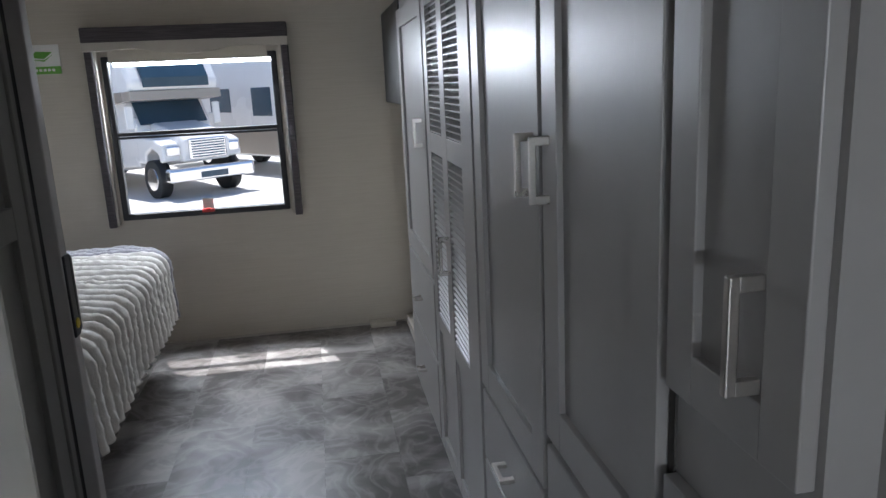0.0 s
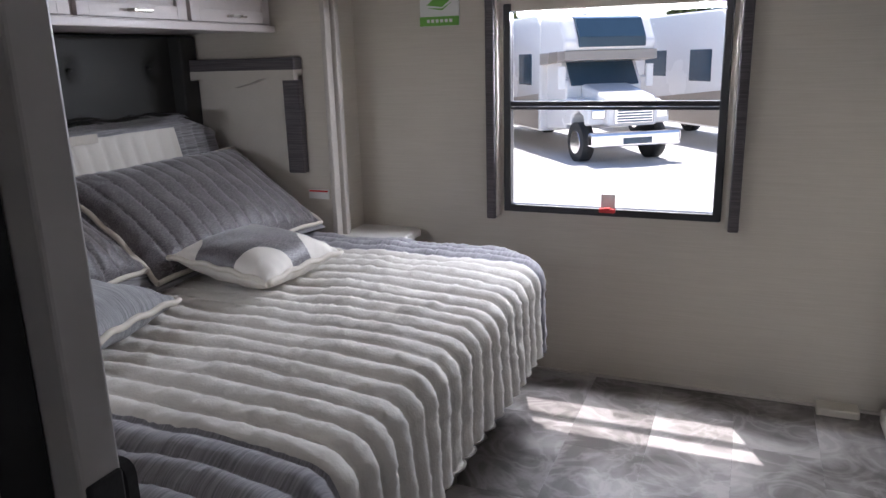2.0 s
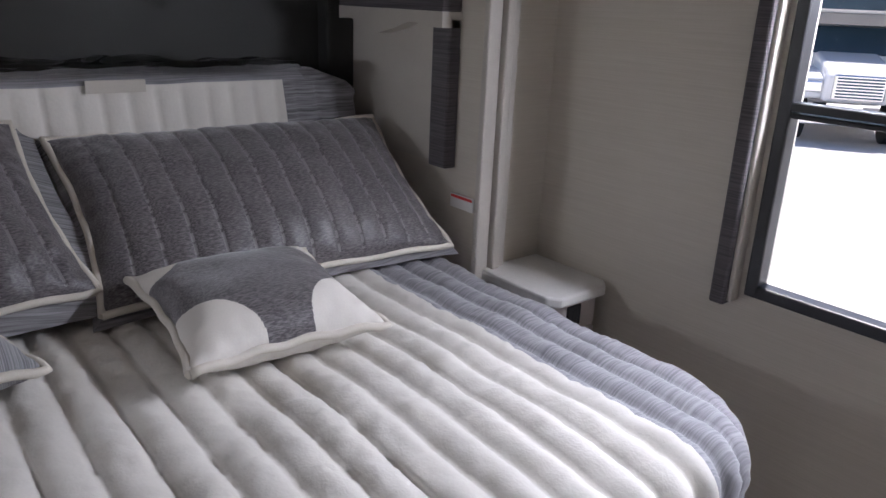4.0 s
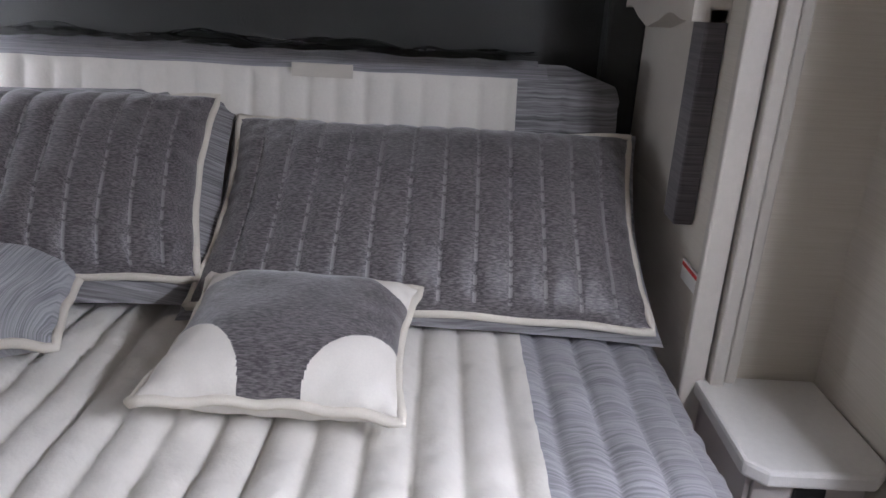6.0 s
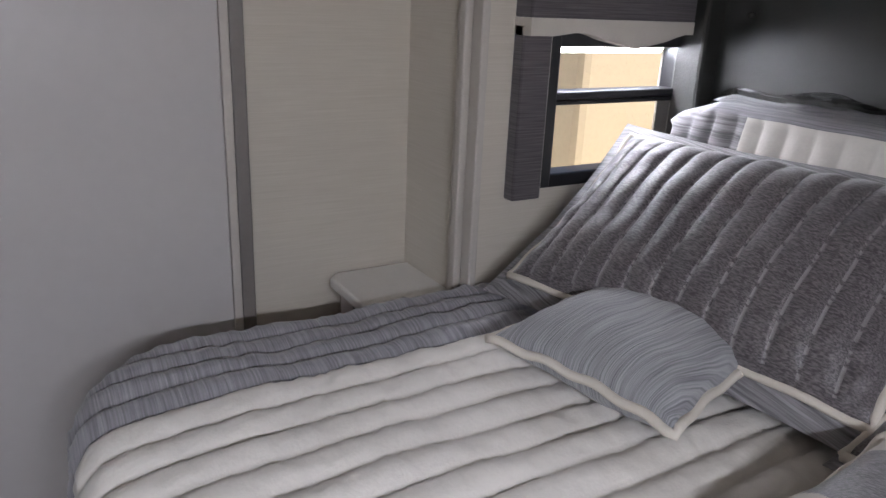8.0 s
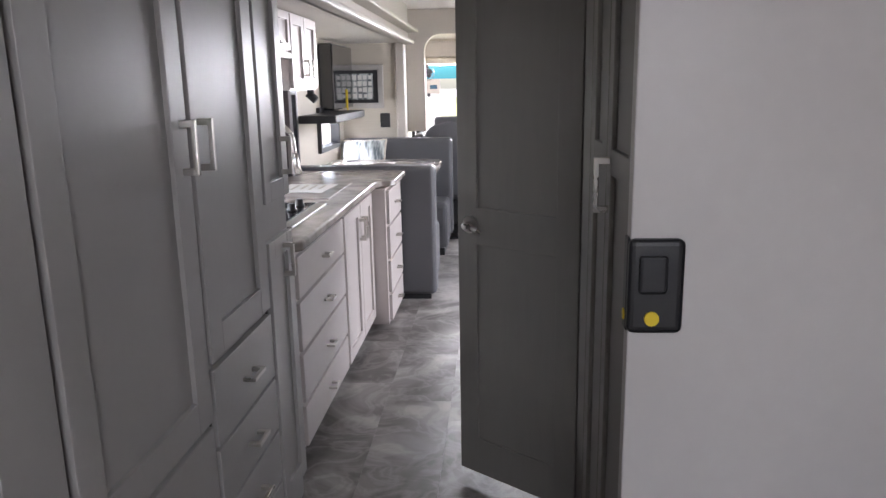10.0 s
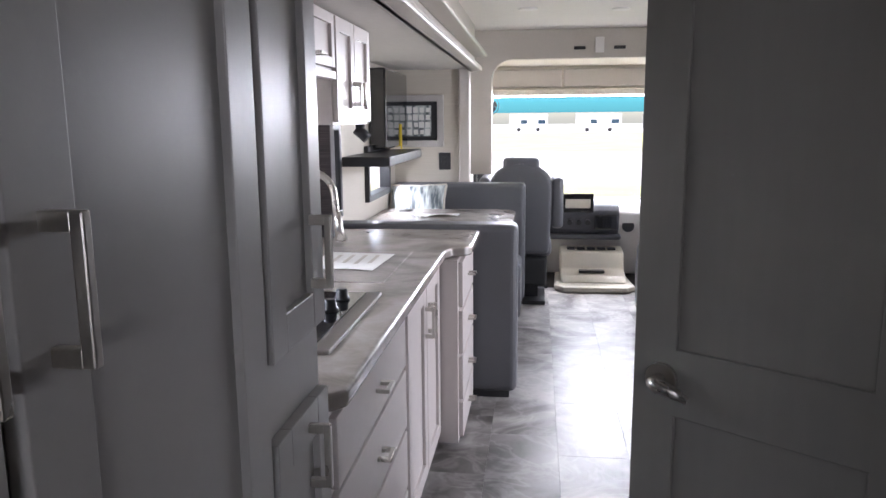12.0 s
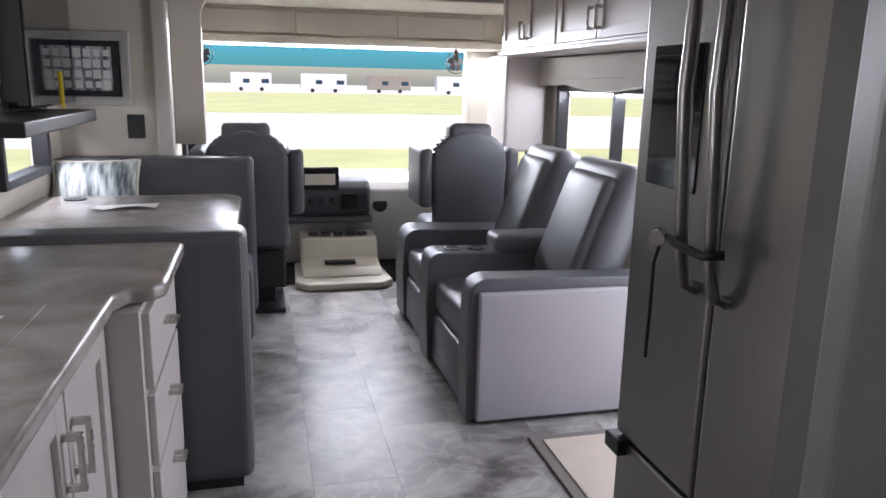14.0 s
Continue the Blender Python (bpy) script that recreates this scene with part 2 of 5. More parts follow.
DASH = mat("dark_dash_vinyl", (0.06, 0.06, 0.068), 0.5, scale=14, vary=0.15, bump=0.08)
PRINT = ribbed("art_print", (0.08, 0.10, 0.11), (0.62, 0.65, 0.63), 34, 0, 0.4, 0.02, 0.35)
SILVER = mat("silver_frame", (0.50, 0.48, 0.46), 0.4, 0.6, scale=14, vary=0.12)
CONCRETE = mat("concrete_lot", (0.56, 0.54, 0.51), 0.9, scale=0.8, vary=0.12, fine=0.06, bump=0.1)
LAWN = mat("dry_lawn_grass", (0.44, 0.45, 0.22), 0.95, scale=1.2, vary=0.3, fine=0.25, bump=0.5)
GRASS = mat("leaf_green", (0.09, 0.12, 0.04), 0.95, scale=1.2, vary=0.35, fine=0.25, bump=0.5)
RVW = mat("white_vehicle_paint", (0.74, 0.73, 0.72), 0.25, scale=2, vary=0.04, coat=0.4, bump=0)
RVT = mat("tan_vehicle_paint", (0.30, 0.26, 0.22), 0.3, scale=2, vary=0.08, coat=0.4, bump=0)
RVD = mat("dark_vehicle_glass", (0.03, 0.06, 0.09), 0.08, vary=0.1, bump=0)
CHROME = mat("chrome", (0.75, 0.75, 0.76), 0.12, 1.0, vary=0.05, bump=0)
TANV = mat("yellow_tan_siding", (0.46, 0.365, 0.22), 0.6, scale=2, vary=0.08)


# ---- mesh tools ----
class Mesh:
    """Gathers shapes into one mesh, laid out from the current origin."""
    origin = Vector((0, 0, 0))

    def __init__(self):
        self.bm = bmesh.new()

    def box(self, x0, x1, y0, y1, z0, z1, bevel=0.0, seg=2, m=None, slot=0):
        r = bmesh.ops.create_cube(self.bm, size=1)
        vs = r["verts"]
        for v in vs:
            v.co = Vector(((x0 + x1) / 2 + v.co.x * abs(x1 - x0), (y0 + y1) / 2 + v.co.y * abs(y1 - y0), (z0 + z1) / 2 + v.co.z * abs(z1 - z0)))
        fs = list({f for v in vs for f in v.link_faces})
        if bevel:
            es = list({e for v in vs for e in v.link_edges})
            rb = bmesh.ops.bevel(self.bm, geom=es, offset=bevel, segments=seg, affect="EDGES", profile=0.5)
            fs = list({f for f in rb["faces"]} | {f for f in fs if f.is_valid})
            vs = list({v for f in fs for v in f.verts})
        for f in fs:
            f.material_index = slot
        if m is not None:
            bmesh.ops.transform(self.bm, matrix=m, verts=vs)
        return self

    def tube(self, points, radius, n=8, taper=None, slot=0):
        """A round bar along points."""
        rings = []
        pts = [Vector(p) for p in points]
        for i, p in enumerate(pts):
            d = (pts[min(i + 1, len(pts) - 1)] - pts[max(i - 1, 0)]).normalized()
            a = d.orthogonal().normalized() if i == 0 else (rings_a - d * rings_a.dot(d)).normalized()
            rings_a = a
            b = d.cross(a)
            r = radius if taper is None else taper[i]
            rings.append([self.bm.verts.new(p + (a * math.cos(k * math.tau / n) + b * math.sin(k * math.tau / n)) * r) for k in range(n)])
        for r0, r1 in zip(rings, rings[1:]):
            for k in range(n):
                f = self.bm.faces.new((r0[k], r0[(k + 1) % n], r1[(k + 1) % n], r1[k]))
                f.smooth, f.material_index = True, slot
        for r in (list(reversed(rings[0])), rings[-1]):
            self.bm.faces.new(r).material_index = slot
        return self

    def prism(self, outline, axis, a0, a1, bevel=0.0, slot=0, seg=2):
        """A flat outline pushed along an axis: 0 takes (y, z), 1 takes (x, z), 2 takes (x, y)."""
        def at(p, a):
            q = list(p)
            q.insert(axis, a)
            return q
        lo = [self.bm.verts.new(at(p, a0)) for p in outline]
        hi = [self.bm.verts.new(at(p, a1)) for p in outline]
        k = len(outline)
        fs = [self.bm.faces.new(lo), self.bm.faces.new(list(reversed(hi)))]
        for i in range(k):
            fs.append(self.bm.faces.new((lo[i], hi[i], hi[(i + 1) % k], lo[(i + 1) % k])))
        bmesh.ops.recalc_face_normals(self.bm, faces=fs)
        for f in fs:
            f.material_index = slot
        if bevel:
            es = list({e for f in fs for e in f.edges})
            r = bmesh.ops.bevel(self.bm, geom=es, offset=bevel, segments=seg, affect="EDGES", profile=0.5)
            for f in r["faces"]:
                f.material_index = slot
        return self

    def lathe(self, profile, centre, n=20, slot=0):
        """A round body about a vertical line, from (radius, z) pairs."""
        cx, cy, cz = centre
        rings = [[self.bm.verts.new((cx + r * math.cos(k * math.tau / n), cy + r * math.sin(k * math.tau / n), cz + z)) for k in range(n)] for r, z in profile]
        for r0, r1 in zip(rings, rings[1:]):
            for k in range(n):
                f = self.bm.faces.new((r0[k], r0[(k + 1) % n], r1[(k + 1) % n], r1[k]))
                f.smooth, f.material_index = True, slot
        self.bm.faces.new(list(reversed(rings[0]))).material_index = slot
        self.bm.faces.new(rings[-1]).material_index = slot
        return self

    def grid(self, nu, nv, fn, slots=None, smooth=True):
        """A sheet of nu by nv cells through fn(u, v)."""
        vs = [[self.bm.verts.new(fn(i / nu, j / nv)) for j in range(nv + 1)] for i in range(nu + 1)]
        for i in range(nu):
            for j in range(nv):
                f = self.bm.faces.new((vs[i][j], vs[i + 1][j], vs[i + 1][j + 1], vs[i][j + 1]))
                f.smooth = smooth
                if slots:
                    f.material_index = slots((i + 0.5) / nu, (j + 0.5) / nv)
        return self

    def done(self, name, mats, parent=None, smooth=False):
        me = bpy.data.meshes.new(name)
        if smooth:
            for f in self.bm.faces:
                f.smooth = True
        bmesh.ops.translate(self.bm, verts=self.bm.verts[:], vec=Mesh.origin)
        self.bm.to_mesh(me)
        self.bm.free()
        for m in mats if isinstance(mats, (list, tuple)) else [mats]:
            me.materials.append(m)
        ob = new(name, me)
        if parent is not None:
            under(ob, parent)
        return ob


def under(ob, parent):
    """Make ob a part of parent and leave it where it is."""
    off = Vector((0, 0, 0))
    p = parent
    while p is not None:
        off += p.location
        p = p.parent
    ob.parent = parent
    ob.location = ob.location - off
    return ob


def thing(name, place, label, category, group=""):
    e = new(name)
    e.empty_display_size = 0.1
    e.location = Vector(place) + Mesh.origin
    return tagged(e, label, category, group)


def box(name, x0, x1, y0, y1, z0, z1, m, bevel=0.0, parent=None, seg=2):
    return Mesh().box(x0, x1, y0, y1, z0, z1, bevel, seg).done(name, m, parent)


def structure(ob, label="", category=""):
    return tagged(ob, label, category, kind="structure")


def facing(side, at):
    """Maps (along, up, out) of a front to the world. side: -x, +x, -y or +y is where the front looks."""
    s = -1 if side[0] == "-" else 1
    if side[1] == "x":
        return lambda u, v, d: (at + s * d, u, v)
    return lambda u, v, d: (u, at + s * d, v)


def fbox(mesh, F, u0, u1, v0, v1, d0, d1, bevel=0.0, slot=0):
    a, b = F(u0, v0, d0), F(u1, v1, d1)
    return mesh.box(min(a[0], b[0]), max(a[0], b[0]), min(a[1], b[1]), max(a[1], b[1]), min(a[2], b[2]), max(a[2], b[2]), bevel, 2, None, slot)


def handle(F, u, v, size, parent, upright=True, m=None, d=0.02):
    """A square-section bow handle on two feet."""
    h = Mesh()
    w = 0.011
    if upright:
        fbox(h, F, u - w / 2, u + w / 2, v - size / 2, v + size / 2, d + 0.024, d + 0.036, 0.002)
        for s in (-1, 1):
            c = v + s * (size / 2 - 0.008)
            fbox(h, F, u - w / 2, u + w / 2, c - 0.008, c + 0.008, d - 0.001, d + 0.026, 0.0015)
    else:
        fbox(h, F, u - size / 2, u + size / 2, v - w / 2, v + w / 2, d + 0.024, d + 0.036, 0.002)
        for s in (-1, 1):
            c = u + s * (size / 2 - 0.008)
            fbox(h, F, c - 0.008, c + 0.008, v - w / 2, v + w / 2, d - 0.001, d + 0.026, 0.0015)
    return h.done("handle", m or STEEL, parent)


def shaker(name, F, u0, u1, v0, v1, m, parent, rail=0.055, hand=None, upright=True, hsize=0.11, splits=()):
    """A framed cabinet door: rails proud of a sunk panel with a small inner lip."""
    o = Mesh()
    b = 0.002
    fbox(o, F, u0, u0 + rail, v0, v1, 0, 0.02, b)
    fbox(o, F, u1 - rail, u1, v0, v1, 0, 0.02, b)
    stops = [v0, *splits, v1]
    for s in stops:
        lo = min(max(s - rail / 2, v0), v1 - rail)
        fbox(o, F, u0 + rail - 0.001, u1 - rail + 0.001, lo, lo + rail, 0, 0.0196, b)
    fbox(o, F, u0 + rail - 0.004, u1 - rail + 0.004, v0 + rail / 2, v1 - rail / 2, 0, 0.008)
    ob = o.done(name, m, parent)
    for (hu, hv) in hand or ():
        handle(F, hu, hv, hsize, ob, upright)
    return ob


def drawer(F, u0, u1, v0, v1, m, parent, hsize=0.075):
    o = Mesh()
    fbox(o, F, u0, u1, v0, v1, 0, 0.019, 0.003)
    ob = o.done("drawer", m, parent)
    handle(F, (u0 + u1) / 2, (v0 + v1) / 2, hsize, ob, False)
    return ob


def framed_window(name, F, u0, u1, v0, v1, label, bars=(), posts=(), w=0.035, deep=0.03, pane=None, back=0.05):
    """A black-framed vehicle window with rounded rubber edge and panes."""
    e = new(name)
    e.location = Vector(F((u0 + u1) / 2, v0, 0)) + Mesh.origin
    structure(e, label, "window")
    f = Mesh()
    for a in ((u0 - w, u0 + 0.006, v0 - w, v1 + w), (u1 - 0.006, u1 + w, v0 - w, v1 + w), (u0, u1, v0 - w, v0 + 0.006), (u0, u1, v1 - 0.006, v1 + w)):
        fbox(f, F, *a, -back, deep, 0.006)
    for v in bars:
        fbox(f, F, u0, u1, v - 0.011, v + 0.011, -back + 0.004, deep - 0.004, 0.004)
        fbox(f, F, u0, u1, v - 0.027, v - 0.015, -back + 0.004, deep - 0.007, 0.003)
    for u in posts:
        fbox(f, F, u - 0.014, u + 0.014, v0, v1, -back + 0.004, deep - 0.005, 0.004)
    f.done("frame", BLACK, e)
    vs = sorted([v0, *bars, v1])
    us = sorted([u0, *posts, u1])
    for a, b in zip(vs, vs[1:]):
        for c, d in zip(us, us[1:]):
            p = Mesh()
            fbox(p, F, c, d, a, b, -0.022, -0.018)
            ob = p.done("pane", pane or PANE, e)
            ob.visible_shadow = False
    return e


def wall_with_holes(name, F, u0, u1, v0, v1, thick, holes, m, label):
    """A wall slab behind its face, cut through by holes (u0, u1, v0, v1) that do not share columns."""
    w = Mesh()
    u = u0
    for a, b, c, d in sorted(holes):
        if a > u:
            fbox(w, F, u, a, v0, v1, -thick, 0)
        if c > v0:
            fbox(w, F, a, b, v0, c, -thick, 0)
        if d < v1:
            fbox(w, F, a, b, d, v1, -thick, 0)
        u = b
    if u1 > u:
        fbox(w, F, u, u1, v0, v1, -thick, 0)
    return structure(w.done(name, m), label, "wall")

# ---- structure ----
H = 2.15
structure(box("floor", -1.75, 1.4, -5.9, 4.70, -0.12, -0.006, GROUT), "grey marbled vinyl tile floor", "floor")
wall_with_holes("wall_rear", facing("-y", 4.60), -1.8, 0.8, 0, H, 0.05, [(-0.92, -0.03, 0.8, 1.66)], WALL, "beige linen-papered rear wall with a window")
structure(box("ceiling", -1.8, 0.8, -5.9, 4.70, H, H + 0.06, CEIL), "pale ceiling boards", "ceiling")
# bedroom side walls and slide-out box
wall_with_holes("wall_bedroom", facing("+x", -1.7), 1.60, 4.61, 0, H, 0.06, [(2.12, 4.32, 0.0, 1.97)], WALL, "beige linen-papered side wall round the slide-out")
wall_with_holes("wall_slide_front", facing("+y", 2.12), -2.62, -1.76, 0, 1.97, 0.06, [(-2.42, -1.93, 0.99, 1.36)], WALL, "beige slide-out end wall with a small window")
structure(box("wall_slide_rear", -2.62, -1.76, 4.32, 4.38, 0, 1.97, WALL), "beige slide-out end wall", "wall")
structure(box("wall_slide_head", -2.62, -2.56, 2.06, 4.38, 0, 1.97, WALL), "slide-out head wall", "wall")
structure(box("ceiling_slide", -2.62, -1.76, 2.06, 4.38, 1.97, 2.0, CEIL), "slide-out ceiling", "ceiling")
for y, s in ((4.32, 1), (2.12, -1)):
    t = Mesh()
    for k, (dx, dy, w) in enumerate(((0.0, 0.0, 0.05), (0.018, 0.055, 0.03), (0.006, 0.09, 0.025))):
        ya, yb = sorted((y + s * (dy - 0.02), y + s * (dy - 0.02 + w)))
        t.box(-1.7, -1.675 + dx, ya, yb, 0.3, 1.97, 0.005)
    structure(t.done("trim_slide", TRIM), "moulded slide-out trim", "trim")
# bedroom partition
structure(box("wall_partition", -1.7, -1.15, 1.60, 1.70, 0, H, WALL), "beige linen-papered partition", "wall")
structure(Mesh().box(-1.168, -1.128, 1.70, 1.752, 0, H, 0.004).done("trim_gap", TRIMD), "brown partition corner bead", "trim")
structure(box("wall_pocket", -1.15, -0.385, 1.60, 1.655, 0, H, DOORP), "taupe partition behind the sliding door", "wall")
structure(box("trim_header", -0.365, 0.6, 1.60, 1.70, 2.02, H, TRIM, 0.004), "pale doorway header", "trim")
structure(box("wall_street_rear", 0.7, 0.78, 3.62, 4.61, 0, H, WALL), "beige street-side wall", "wall")
structure(box("wall_galley_rear", 0.655, 1.38, 0.53, 0.68, 0, 1.81, CAB), "grey end panel between wardrobe and galley", "wall")
# bath corner
structure(box("wall_bath_rear", -1.7, -0.385, 0.80, 0.86, 0, H, DOORP), "taupe wall between bath and closet", "wall")
structure(box("wall_bath_head", -0.43, -0.37, 0.4, 0.80, 2.02, H, DOORP), "taupe wall over the bath doorway", "wall")
structure(box("wall_bath_side", -1.76, -1.7, -0.4, 1.62, 0, H, WALL), "bath outer wall", "wall")
# galley, lounge and cab
Mesh.origin = FORE
structure(box("wall_bath_front", -1.7, -0.42, -0.36, -0.3, 0, H, DOORL), "bath front wall", "wall")
structure(Mesh().prism([(-0.36, 0.2), (-0.60, 0.2), (-0.60, -0.30), (-0.44, -0.30), (-0.385, -0.27), (-0.36, -0.2)], 2, 0, H, 0.01).done("wall_fridge_end", DOORL), "pale rounded end panel beside the fridge", "wall")
# curb side wall with lounge and cab windows
wall_with_holes("wall_curb", facing("+x", -1.7), -5.95, -0.3, 0, H, 0.06, [(-2.15, -1.35, 0.0, 1.9), (-4.25, -2.55, 0.93, 1.37), (-5.75, -4.85, 0.75, 1.6)], WALL, "beige curb-side wall with windows")
# street side: rear piece, galley slide-out, cab
wall_with_holes("wall_galley", facing("-x", 1.32), -3.97, 0.5, 0, 1.84, 0.06, [(-1.0, 0.16, 1.0, 1.37), (-3.6, -2.95, 0.96, 1.25), (-2.23, -1.98, 0.96, 1.40)], WALL, "pale galley wall with windows")
structure(box("ceiling_galley", 0.72, 1.38, -4.0, 3.5, 1.82, 1.86, CEIL), "slide-out ceiling", "ceiling")
structure(box("wall_picture", 0.80, 1.38, -4.02, -3.95, 0, 1.84, WALL), "pale slide-out end wall with a picture", "wall")
t = Mesh()
t.box(0.70, 0.735, -3.97, 3.4, 1.80, 2.14, 0.008)
t.box(0.64, 0.735, -3.9, 0.45, 1.80, 1.835, 0.01)
t.box(0.60, 0.70, -3.9, 0.5, 1.90, 1.925, 0.008)
structure(t.done("trim_slide_ceiling", TRIM), "long moulded slide-out ceiling trim", "trim")
structure(box("trim_slide_post", 0.735, 0.82, -4.0, -3.9, 0, 1.85, TRIM, 0.012), "slide-out corner post", "trim")
wall_with_holes("wall_cab_street", facing("-x", 0.78), -5.95, -4.02, 0, H, 0.06, [(-5.7, -4.8, 0.75, 1.55)], WALL, "cab side wall")
wall_with_holes("wall_front", facing("+y", -5.75), -1.76, 0.84, 0, H, 0.1, [(-1.46, 0.78, 0.66, 1.66)], CREAM, "cab front wall round the windscreen")
# cab bulkhead with rounded opening
bul = Mesh()
r = 0.16
arc = [(0.60 - r + r * math.sin(a * math.pi / 12), 1.92 - r + r * math.cos(a * math.pi / 12)) for a in range(7)]
arcl = [(-1.5 + r - r * math.sin(a * math.pi / 12), 1.92 - r + r * math.cos(a * math.pi / 12)) for a in range(6, -1, -1)]
top = [(0.78, H), (-1.7, H), (-1.7, 1.5), *arcl, *arc, (0.60, 1.0), (0.78, 1.0)]
bul.prism(top, 1, -4.52, -4.42, 0.006)
structure(bul.done("wall_bulkhead", TRIM), "pale bulkhead with a round-cornered opening to the cab", "wall")

# windows and dressings
Mesh.origin = Vector((0, 0, 0))
framed_window("window_1", facing("-y", 4.60), -0.92, -0.03, 0.8, 1.66, "black-framed sliding rear window", bars=(1.262,), w=0.028, deep=0.016, back=0.035)
framed_window("window_2", facing("+y", 2.12), -2.42, -1.93, 0.99, 1.36, "small black-framed slide-out window", bars=(1.22,))
Mesh.origin = FORE
framed_window("window_3", facing("-x", 1.32), -1.0, 0.16, 1.0, 1.37, "black-framed galley window")
framed_window("window_4", facing("-x", 1.32), -2.23, -1.98, 0.96, 1.40, "narrow black-framed dinette window")
framed_window("window_9", facing("-x", 1.32), -3.6, -2.95, 0.96, 1.25, "low black-framed dinette window")
framed_window("window_5", facing("+x", -1.7), -4.25, -2.55, 0.93, 1.37, "black-framed lounge window", posts=(-3.45,))
framed_window("window_6", facing("+x", -1.7), -5.75, -4.85, 0.75, 1.6, "cab side window", bars=(1.2,), posts=(-5.3,))
framed_window("window_7", facing("-x", 0.78), -5.7, -4.8, 0.75, 1.55, "cab side window", bars=(1.2,))
w = new("window_8")
w.location = Vector((-0.34, -5.75, 0.66)) + FORE
structure(w, "wide windscreen with a blue tinted top band", "window")
g = Mesh().box(-1.46, 0.78, -5.80, -5.795, 0.66, 1.51).done("pane", PANE, w)
g.visible_shadow = False
g = Mesh().box(-1.46, 0.78, -5.80, -5.795, 1.51, 1.66).done("pane", BLUE, w)
g.visible_shadow = False
f = Mesh()
for a in ((-1.48, -1.43, 0.64, 1.68), (0.75, 0.80, 0.64, 1.68), (-1.46, 0.78, 0.63, 0.675)):
    f.box(a[0], a[1], -5.82, -5.74, a[2], a[3], 0.01)
f.done("frame", CREAM, w)


Mesh.origin = Vector((0, 0, 0))


def valance(name, F, u0, u1, v0, v1, leg_bottom, label, legs=(True, True), leg=0.05, deep=0.09, cloth=None):
    """A padded window valance with a notched lower band and cloth side legs."""
    e = thing(name, F((u0 + u1) / 2, leg_bottom, 0), label, "valance")
    n = 20
    b = Mesh()
    fbox(b, F, u0, u1, v0 + 0.045, v1, 0.0, deep - 0.002, 0.006)
    b.done("box", cloth or VAL, e)
    band = Mesh()

    def dip(u):
        x = abs(u - 0.5) * 2
        return -0.032 * max(0, 1 - x * 2.2) + 0.012 * max(0, 1 - abs(x - 0.55) * 4)
    pts = [(u0 + (u1 - u0) * i / n, v0 + dip(i / n)) for i in range(n + 1)]
    for (ua, va), (ub, vb) in zip(pts, pts[1:]):
        q = [F(ua, va, deep), F(ub, vb, deep), F(ub, v0 + 0.046, deep), F(ua, v0 + 0.046, deep)]
        q2 = [F(ua, va, 0.0), F(ub, vb, 0.0), F(ub, v0 + 0.046, 0.0), F(ua, v0 + 0.046, 0.0)]
        vs = [band.bm.verts.new(c) for c in q + q2]
        for idx in ((0, 1, 2, 3), (7, 6, 5, 4), (0, 4, 5, 1), (3, 2, 6, 7), (0, 3, 7, 4), (1, 5, 6, 2)):
            band.bm.faces.new([vs[i] for i in idx])
    band.done("band", VALB, e)
    for on, ua in zip(legs, (u0, u1 - leg)):
        if on:
            lg = Mesh()
            fbox(lg, F, ua, ua + leg, leg_bottom, v0 + 0.03, 0.0, deep - 0.03, 0.006)
            lg.done("leg", cloth or VAL, e)
            li = Mesh()
            ui = ua + leg if ua == u0 else ua - 0.012
            fbox(li, F, ui, ui + 0.012, leg_bottom + 0.01, v0 + 0.02, 0.0, deep - 0.045, 0.003)
            li.done("lining", VALB, e)
    return e


valance("window_valance", facing("-y", 4.60), -1.02, 0.07, 1.715, 1.84, 0.74, "dark cloth valance with a notched cream band over the rear window", leg=0.042, deep=0.085)
valance("window_valance", facing("-y", 4.32), -2.5, -1.82, 1.39, 1.49, 0.965, "dark cloth valance with a cream band on the slide-out wall", leg=0.085, deep=0.075)
valance("window_valance", facing("+y", 2.12), -2.56, -1.79, 1.385, 1.50, 0.93, "dark cloth valance with a cream band over the small window", leg=0.10, deep=0.075)
Mesh.origin = FORE
valance("window_valance", facing("+x", -1.7), -4.5, -2.45, 1.40, 1.58, 1.38, "pale cloth valance over the lounge window", legs=(False, False), cloth=VALB, deep=0.11)
Mesh.origin = Vector((0, 0, 0))
tagged(box("roller_shade", -2.42, -1.92, 4.306, 4.316, 0.97, 1.40, VALB), "lowered beige roller shade under the valance", "shade")
tagged(box("roller_shade", -0.9, -0.05, 4.55, 4.56, 1.655, 1.72, CREAM, 0.002), "raised cream roller shade", "shade")
tag_t = thing("pull_tag", (-0.46, 4.55, 0.80), "red latch with a paper tag on the window", "tag")
Mesh().box(-0.50, -0.43, 4.535, 4.562, 0.797, 0.817, 0.005).box(-0.475, -0.45, 4.525, 4.55, 0.807, 0.822, 0.003).done("latch", RED, tag_t)
Mesh().box(-0.495, -0.435, 4.561, 4.564, 0.815, 0.875).done("paper", PAPER, tag_t)
sg = thing("wall_sign", (-1.25, 4.6, 1.61), "white and green printed card on the wall", "sign")
Mesh().box(-1.345, -1.155, 4.59, 4.5995, 1.61, 1.765, 0.001).done("card", PAPER, sg)
m = Mesh().box(-1.345, -1.155, 4.586, 4.5899, 1.61, 1.65)
m.prism([(-1.31, 1.70), (-1.27, 1.73), (-1.19, 1.725), (-1.235, 1.69)], 1, 4.586, 4.5899)
